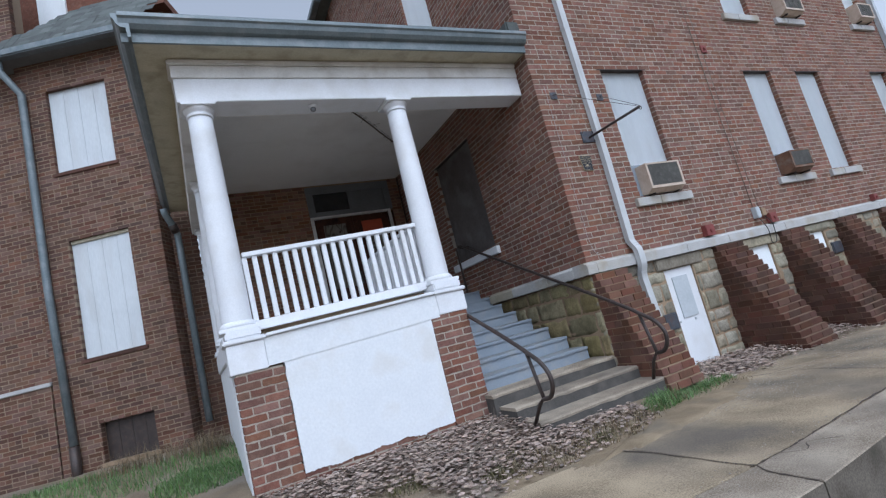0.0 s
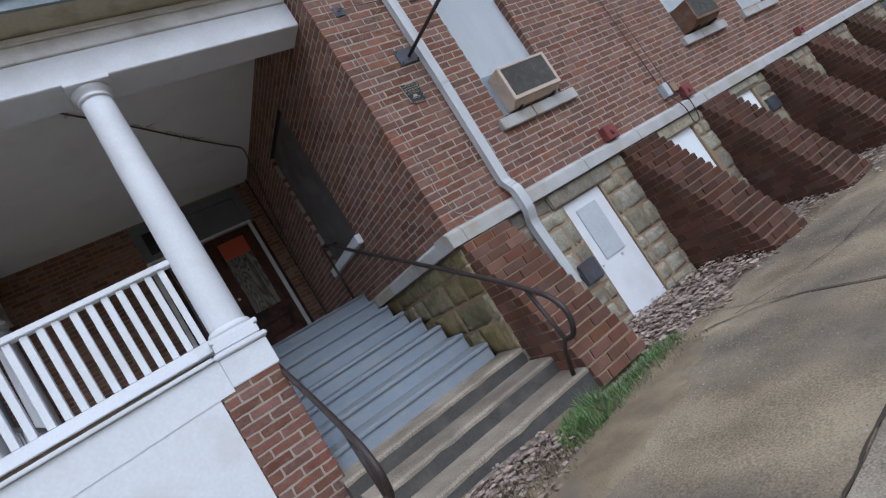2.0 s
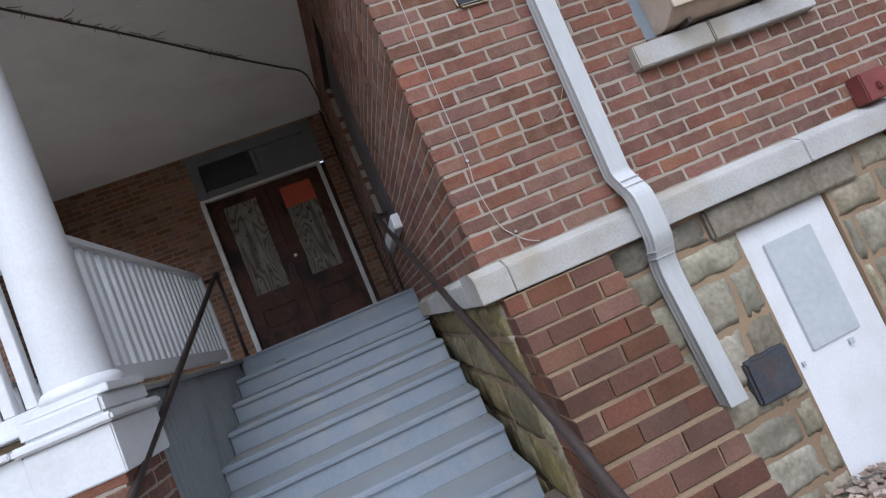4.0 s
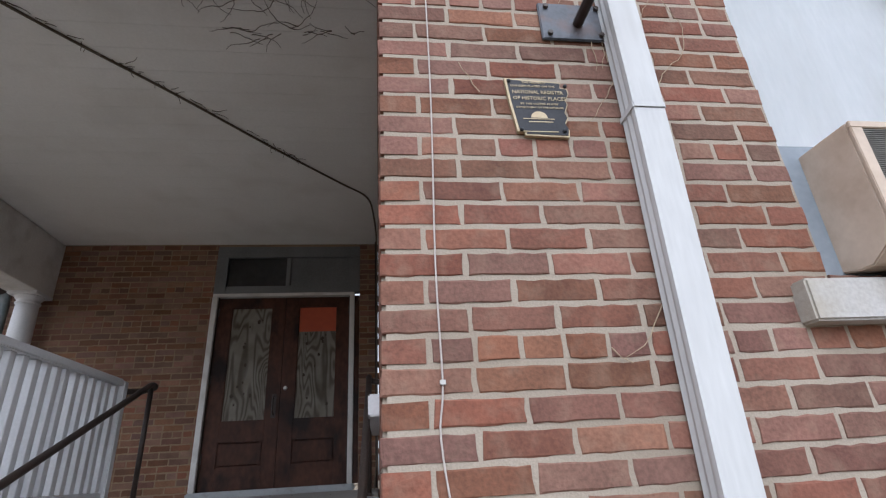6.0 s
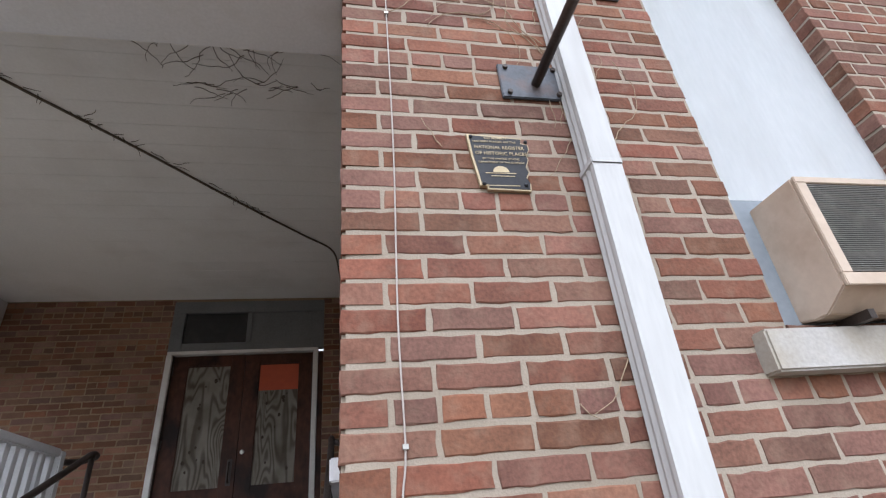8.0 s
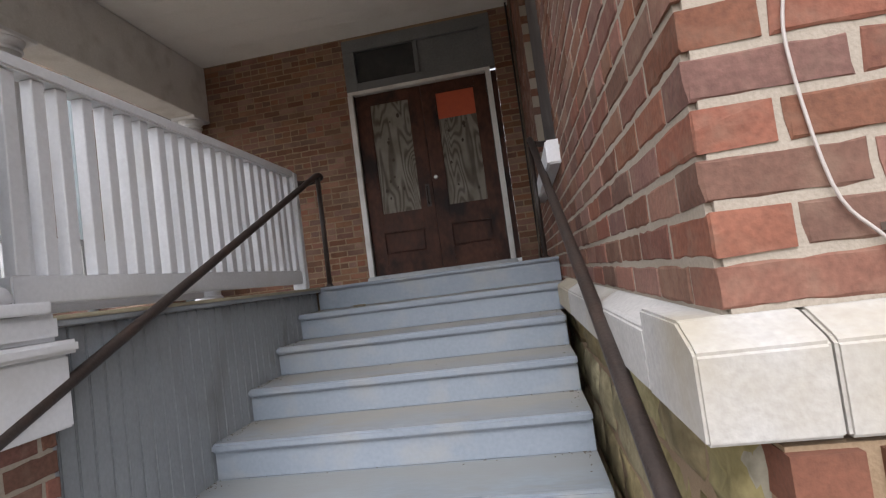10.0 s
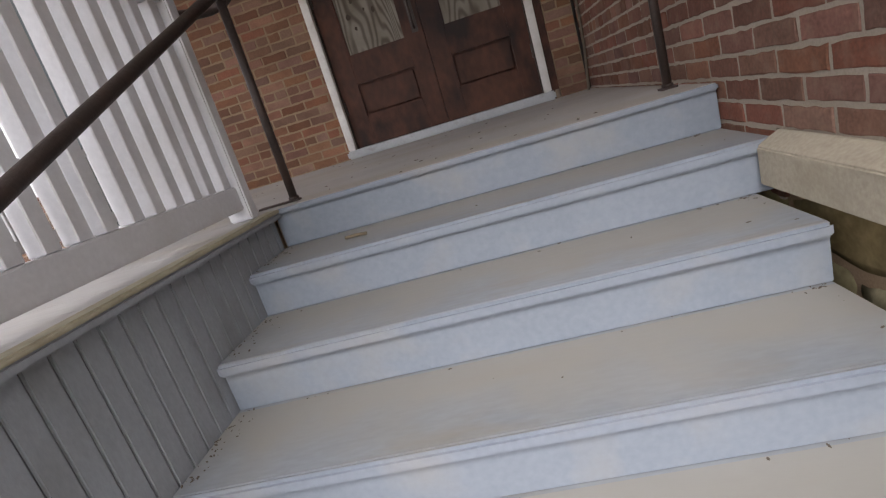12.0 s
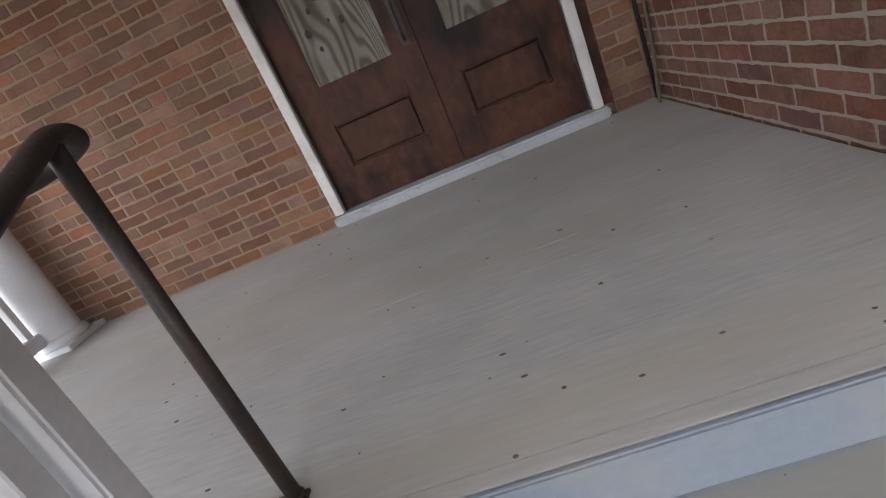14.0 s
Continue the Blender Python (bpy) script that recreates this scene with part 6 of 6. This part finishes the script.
leaf_litter("leaf_litter", [(-0.4, 2.0, 2.85, 3.78, 0.04), (0.8, 2.1, 2.6, 3.65, 0.04)], 14000, "dry brown leaves heaped along the porch base", 21)
leaf_litter("leaf_litter", [(4.2, 5.75, 2.85, 3.6, 0.03), (6.3, 7.25, 2.9, 3.5, 0.02), (4.2, 5.7, 2.75, 3.5, 0.05), (7.8, 8.7, 2.8, 3.5, 0.02), (4.1, 8.6, 2.55, 3.3, 0.0), (4.0, 4.9, 2.6, 3.1, 0.01), (1.8, 3.0, 2.3, 2.9, 0.0), (0.9, 2.2, 2.2, 2.9, 0.0)], 10500, "dry leaves gathered at the basement wall", 22)


def grass_patch(name, regions, n, label, seed, height=(0.05, 0.16), mat=GRASS):
    rnd = random.Random(seed)
    verts, faces = [], []
    for _ in range(n):
        cx, cy, rx, ry = rnd.choice(regions)
        r, a = math.sqrt(rnd.random()), rnd.uniform(0, 6.283)
        x, y = cx + rx * r * math.cos(a), cy + ry * r * math.sin(a)
        z = ground_z(x, y) - 0.005
        h, w, b, bend = rnd.uniform(*height) * (1.15 - 0.5 * r), rnd.uniform(0.002, 0.005), rnd.uniform(0, 6.283), rnd.uniform(0.1, 0.9)
        d, sd = Vector((math.cos(b), math.sin(b), 0)), Vector((-math.sin(b), math.cos(b), 0))
        p, k = Vector((x, y, z)), len(verts)
        for t in (0, 0.5):
            c = p + d * h * bend * t * t + Vector((0, 0, h * t))
            verts += [c - sd * w * (1 - t * 0.5), c + sd * w * (1 - t * 0.5)]
        verts.append(p + d * h * bend + Vector((0, 0, h * 0.9)))
        faces += [(k, k + 1, k + 3, k + 2), (k + 2, k + 3, k + 4)]
    me = bpy.data.meshes.new(name)
    me.from_pydata(verts, [], faces)
    tagged(link(name, me, mat), label, "grass", kind="stuff")


grass_patch("grass", [(3.4, 2.64, 0.35, 0.17), (3.1, 2.6, 0.2, 0.13), (3.75, 2.68, 0.25, 0.16), (3.3, 2.75, 0.3, 0.1), (4.0, 2.72, 0.22, 0.13)], 3600, "green grass tuft beside the concrete steps", 31, (0.02, 0.155))
grass_patch("dry_grass", [(2.75, 2.55, 0.4, 0.22), (2.3, 2.5, 0.35, 0.25), (1.7, 2.5, 0.4, 0.25), (3.9, 2.6, 0.4, 0.2), (3.3, 2.62, 0.4, 0.15)], 3600, "dry straw-coloured grass along the steps", 33, (0.03, 0.12), STRAW)
grass_patch("dry_grass", [(1.55, 2.75, 0.22, 0.16), (0.75, 2.95, 0.2, 0.15), (2.2, 2.45, 0.2, 0.1), (1.3, 2.55, 0.15, 0.1)], 1500, "olive dying weeds among the leaves", 36, (0.02, 0.09), WEED)
grass_patch("grass", [(-1.0, 6.5, 1.3, 0.6), (-2.6, 7.4, 1.2, 0.7), (-0.7, 5.6, 0.5, 0.5)], 6500, "green grass at the foot of the wing", 32)
grass_patch("dry_grass", [(-1.3, 7.2, 0.7, 0.25), (-0.6, 6.9, 0.25, 0.3)], 900, "tall dry grass against the wing wall", 34, (0.15, 0.4), STRAW)
grass_patch("grass", [(4.5, 0.75, 0.25, 0.12), (11.0, 1.5, 1.6, 0.2), (4.9, 0.6, 0.4, 0.2)], 1500, "grass growing at the kerb end", 35)


def vines(name, starts, label, seed, plane, mat=VINE, thick=0.0017):
    """Thin dry stems that wander over a wall or ceiling; plane maps (u, v) to a point."""
    rnd = random.Random(seed)
    bm = bmesh.new()
    for u, v, ang, n in starts:
        pts = []
        for _ in range(n):
            pts.append(plane(u, v))
            ang += rnd.uniform(-0.5, 0.5)
            u += 0.03 * math.cos(ang)
            v += 0.03 * math.sin(ang)
        add_tube(bm, pts, [thick * (1 - 0.6 * i / n) for i in range(n)], 5)
    tagged(part(name, bm, mat), label, "vine", kind="stuff")


fp = lambda u, v: (u, YF - 0.006, v)
vines("dry_vine", [(4.26, 2.75, 1.7, 14), (4.27, 2.7, -1.5, 8), (4.25, 3.0, 1.9, 20), (4.24, 3.05, 2.4, 16), (4.3, 2.6, 1.4, 20), (4.1, 3.3, 2.7, 14), (4.0, 3.2, 0.6, 12), (3.9, 3.35, 2.0, 12), (4.2, 3.4, 3.4, 16), (4.31, 2.02, 3.9, 8), (4.25, 1.98, -1.9, 7), (4.1, 1.88, -0.9, 3), (3.7, 3.2, 0.7, 9), (3.85, 2.62, 2.3, 5), (4.255, 2.9, -1.4, 7), (4.245, 2.95, 1.2, 14), (4.25, 3.1, 2.0, 12), (4.24, 3.2, 1.5, 22), (4.235, 2.86, -1.8, 6), (4.1, 3.55, 2.2, 18), (3.95, 3.6, 0.9, 18), (3.85, 3.15, 1.3, 22), (4.4, 2.7, 1.5, 14), (4.37, 3.0, 1.4, 20)],
      "dry vine stems clinging to the brick", 41, fp)
cp = lambda u, v: (u, v, ZC - 0.007)
rv = random.Random(77)
roots = [(rv.uniform(2.35, 3.35), 4.50 + abs(rv.gauss(0, 0.09)), rv.choice((0.0, 3.14)) + rv.gauss(0, 0.35), rv.randint(5, 14)) for _ in range(46)]
roots += [(rv.uniform(2.55, 3.45), 4.97 + rv.gauss(0, 0.03), rv.choice((0.0, 3.14)) + rv.gauss(0, 0.25), rv.randint(4, 11)) for _ in range(22)]
roots += [(rv.uniform(2.7, 3.1), 4.6, 1.57 + rv.gauss(0, 0.3), rv.randint(8, 13)) for _ in range(7)]
vines("dry_vine", roots, "dead vine roots on the porch ceiling", 42, cp, BARK, 0.0026)
moss = []
for _ in range(60):
    k = rv.uniform(0.1, 0.85)
    moss.append((1.0 + 2.2 * k + rv.gauss(0, 0.015), 4.37 + 2.45 * k + rv.gauss(0, 0.015), 0.84 + rv.gauss(0, 0.5), rv.randint(2, 5)))
vines("dry_vine", moss, "dark crusty growth along the ceiling cable", 43, cp, BARK, 0.003)
br = thing("dead_branch", (1.5, 3.0, 0.0), "thin dark dead branch lying over the leaves", "branch")
under(br, tube("stem", [(1.0, 2.45, 0.03), (1.2, 2.7, 0.09), (1.5, 2.95, 0.13), (1.72, 3.2, 0.2), (1.85, 3.42, 0.22)], [0.006, 0.006, 0.005, 0.004, 0.002], BARK, sides=7),
      tube("side_shoot", [(1.2, 2.7, 0.09), (1.06, 2.86, 0.13), (0.98, 3.05, 0.16)], [0.004, 0.003, 0.002], BARK, sides=6), tube("side_shoot", [(1.5, 2.95, 0.13), (1.7, 2.98, 0.17), (1.86, 2.95, 0.15)], [0.004, 0.003, 0.002], BARK, sides=6))
tw = thing("twig", (2.29, 5.97, ZF - RISE), "short brown twig lying on a tread", "twig")
under(tw, tube("stem", [(2.25, 5.98, ZF - RISE + 0.006), (2.29, 5.975, ZF - RISE + 0.008), (2.33, 5.97, ZF - RISE + 0.006)], 0.006, STRAW, sides=7))
leaf_debris = bmesh.new()
rd = random.Random(9)
for i in range(60):
    x, y = rd.uniform(1.2, 3.4), rd.uniform(6.15, 8.2)
    bmesh.ops.create_icosphere(leaf_debris, subdivisions=1, radius=rd.uniform(0.002, 0.006), matrix=Matrix.Translation((x, y, ZF + 0.001)) @ Matrix.Diagonal((rd.uniform(0.8, 2.5), 1, 0.4, 1)))
for i in range(420):
    k = rd.randint(1, 7)
    side = rd.random()
    x = XR + 0.004 + abs(rd.gauss(0, 0.03)) if side < 0.5 else rd.uniform(XR + 0.02, XS - 0.1) if side < 0.75 else XS - 0.075 - abs(rd.gauss(0, 0.03))
    y = YN - RUN * k + (rd.uniform(0.03, RUN) if side < 0.5 or rd.random() < 0.3 else RUN + 0.008 - abs(rd.gauss(0, 0.02)))
    if x < XR + 0.004 or x > XS - 0.07 or y > YN - RUN * k + RUN + 0.01:
        continue
    bmesh.ops.create_icosphere(leaf_debris, subdivisions=1, radius=rd.uniform(0.001, 0.0032), matrix=Matrix.Translation((x, y, ZF - RISE * k + 0.0005)) @ Matrix.Rotation(rd.uniform(0, 3), 4, "Z") @ Matrix.Diagonal((rd.uniform(0.8, 3.0), 1, 0.5, 1)))
tagged(part("floor_crumbs", leaf_debris, BARK), "dark crumbs of debris on porch floor and treads", "debris", kind="stuff")

# ---- far side: garage, pole, trees ----
gx, gy = 30.0, 5.7
gar = thing("garage", (gx, gy, -0.6), "white garage with panelled roller door and pale roof", "garage")
under(gar, boxes("wall", [(gx, gx + 6, gy - 4, gy + 2.5, -0.6, 1.7)], WHITE_WALL), boxes("roof", [(gx - 0.4, gx + 6.3, gy - 4.4, gy + 2.9, 1.7, 2.1)], TRIM_DIRTY, bevel=0.05),
      boxes("garage_door", [(gx - 0.04, gx - 0.001, gy - 3.4, gy + 1.0, -0.5 + 0.4 * i, -0.5 + 0.4 * i + 0.38) for i in range(5)], BOARD), boxes("door_frame", [(gx - 0.06, gx - 0.001, gy + 1.0, gy + 1.25, -0.6, 1.6), (gx - 0.06, gx - 0.001, gy - 3.4, gy + 1.25, 1.52, 1.65)], WHITE))
shed = thing("brick_shed", (24, 9.6, -0.6), "low reddish brick shed beyond the building", "shed")
under(shed, boxes("wall", [(23, 25.5, 8.2, 11.5, -0.6, 0.55)], BRICK_DARK), boxes("roof", [(22.9, 25.6, 8.1, 11.6, 0.55, 0.65)], GREY_WOOD))
pole = thing("utility_pole", (34, 8.9, -0.6), "grey wooden utility pole leaning slightly", "utility pole")
under(pole, tube("pole", [(34, 8.9, -0.6), (34, 7.6, 7.5)], [0.09, 0.07], GREY_PLATE))


def tree(x, y, h, r, seed):
    rnd = random.Random(seed)
    t = thing("tree", (x, y, -0.6), "broad leafy green tree beyond the building", "tree", "trees in the distance")
    bm = bmesh.new()
    add_tube(bm, [(x, y, -0.6), (x + 0.1, y, h * 0.3), (x, y + 0.2, h * 0.6)], [0.35, 0.28, 0.14], 9)
    tips = []
    for i in range(9):
        a, e = rnd.uniform(0, 6.28), rnd.uniform(0.3, 1.1)
        p0 = Vector((x, y, h * rnd.uniform(0.25, 0.55)))
        p1 = p0 + Vector((math.cos(a) * math.cos(e), math.sin(a) * math.cos(e), math.sin(e))) * r * rnd.uniform(0.6, 1.0)
        add_tube(bm, [p0, (p0 + p1) / 2 + Vector((0, 0, 0.2)), p1], [0.11, 0.07, 0.03], 6)
        tips += [p1, (p0 + p1) / 2]
    trunk = part("trunk", bm, BARK, smooth=True)
    verts, faces = [], []
    clumps = [tip + Vector((rnd.gauss(0, 0.5), rnd.gauss(0, 0.5), rnd.gauss(0.2, 0.5))) * r * 0.4 for tip in tips for _ in range(4)]
    for c in clumps:
        cr = r * rnd.uniform(0.16, 0.34)
        for _ in range(110):
            d = Vector((rnd.gauss(0, 1), rnd.gauss(0, 1), rnd.gauss(0, 0.8))).normalized() * cr * rnd.uniform(0.5, 1.05)
            p, s = c + d, rnd.uniform(0.08, 0.2)
            m = Matrix.Translation(p) @ Euler((rnd.uniform(0, 6), rnd.uniform(0, 6), rnd.uniform(0, 6))).to_matrix().to_4x4()
            k = len(verts)
            verts += [m @ Vector(q) for q in ((-s, 0, 0), (0, -s * 0.5, 0.1 * s), (s, 0, 0), (0, s * 0.5, 0.1 * s))]
            faces.append((k, k + 1, k + 2, k + 3))
    me = bpy.data.meshes.new("crown")
    me.from_pydata(verts, [], faces)
    under(t, trunk, link("crown", me, LEAF))


for i, (x, y, h, r) in enumerate(((38, 12.6, 4.6, 2.4), (41, 10.2, 5.0, 2.6), (42, 14.5, 4.8, 2.7), (39, 7.2, 5.4, 2.7), (36, 15.5, 4.4, 2.5), (46, 11.5, 5.4, 3.0), (44, 3.5, 5.5, 3.0))):
    tree(x, y, h, r, 50 + i)

# ---- bricks, laid last ----
for job in BRICK_QUEUE:
    lay_bricks(*job)
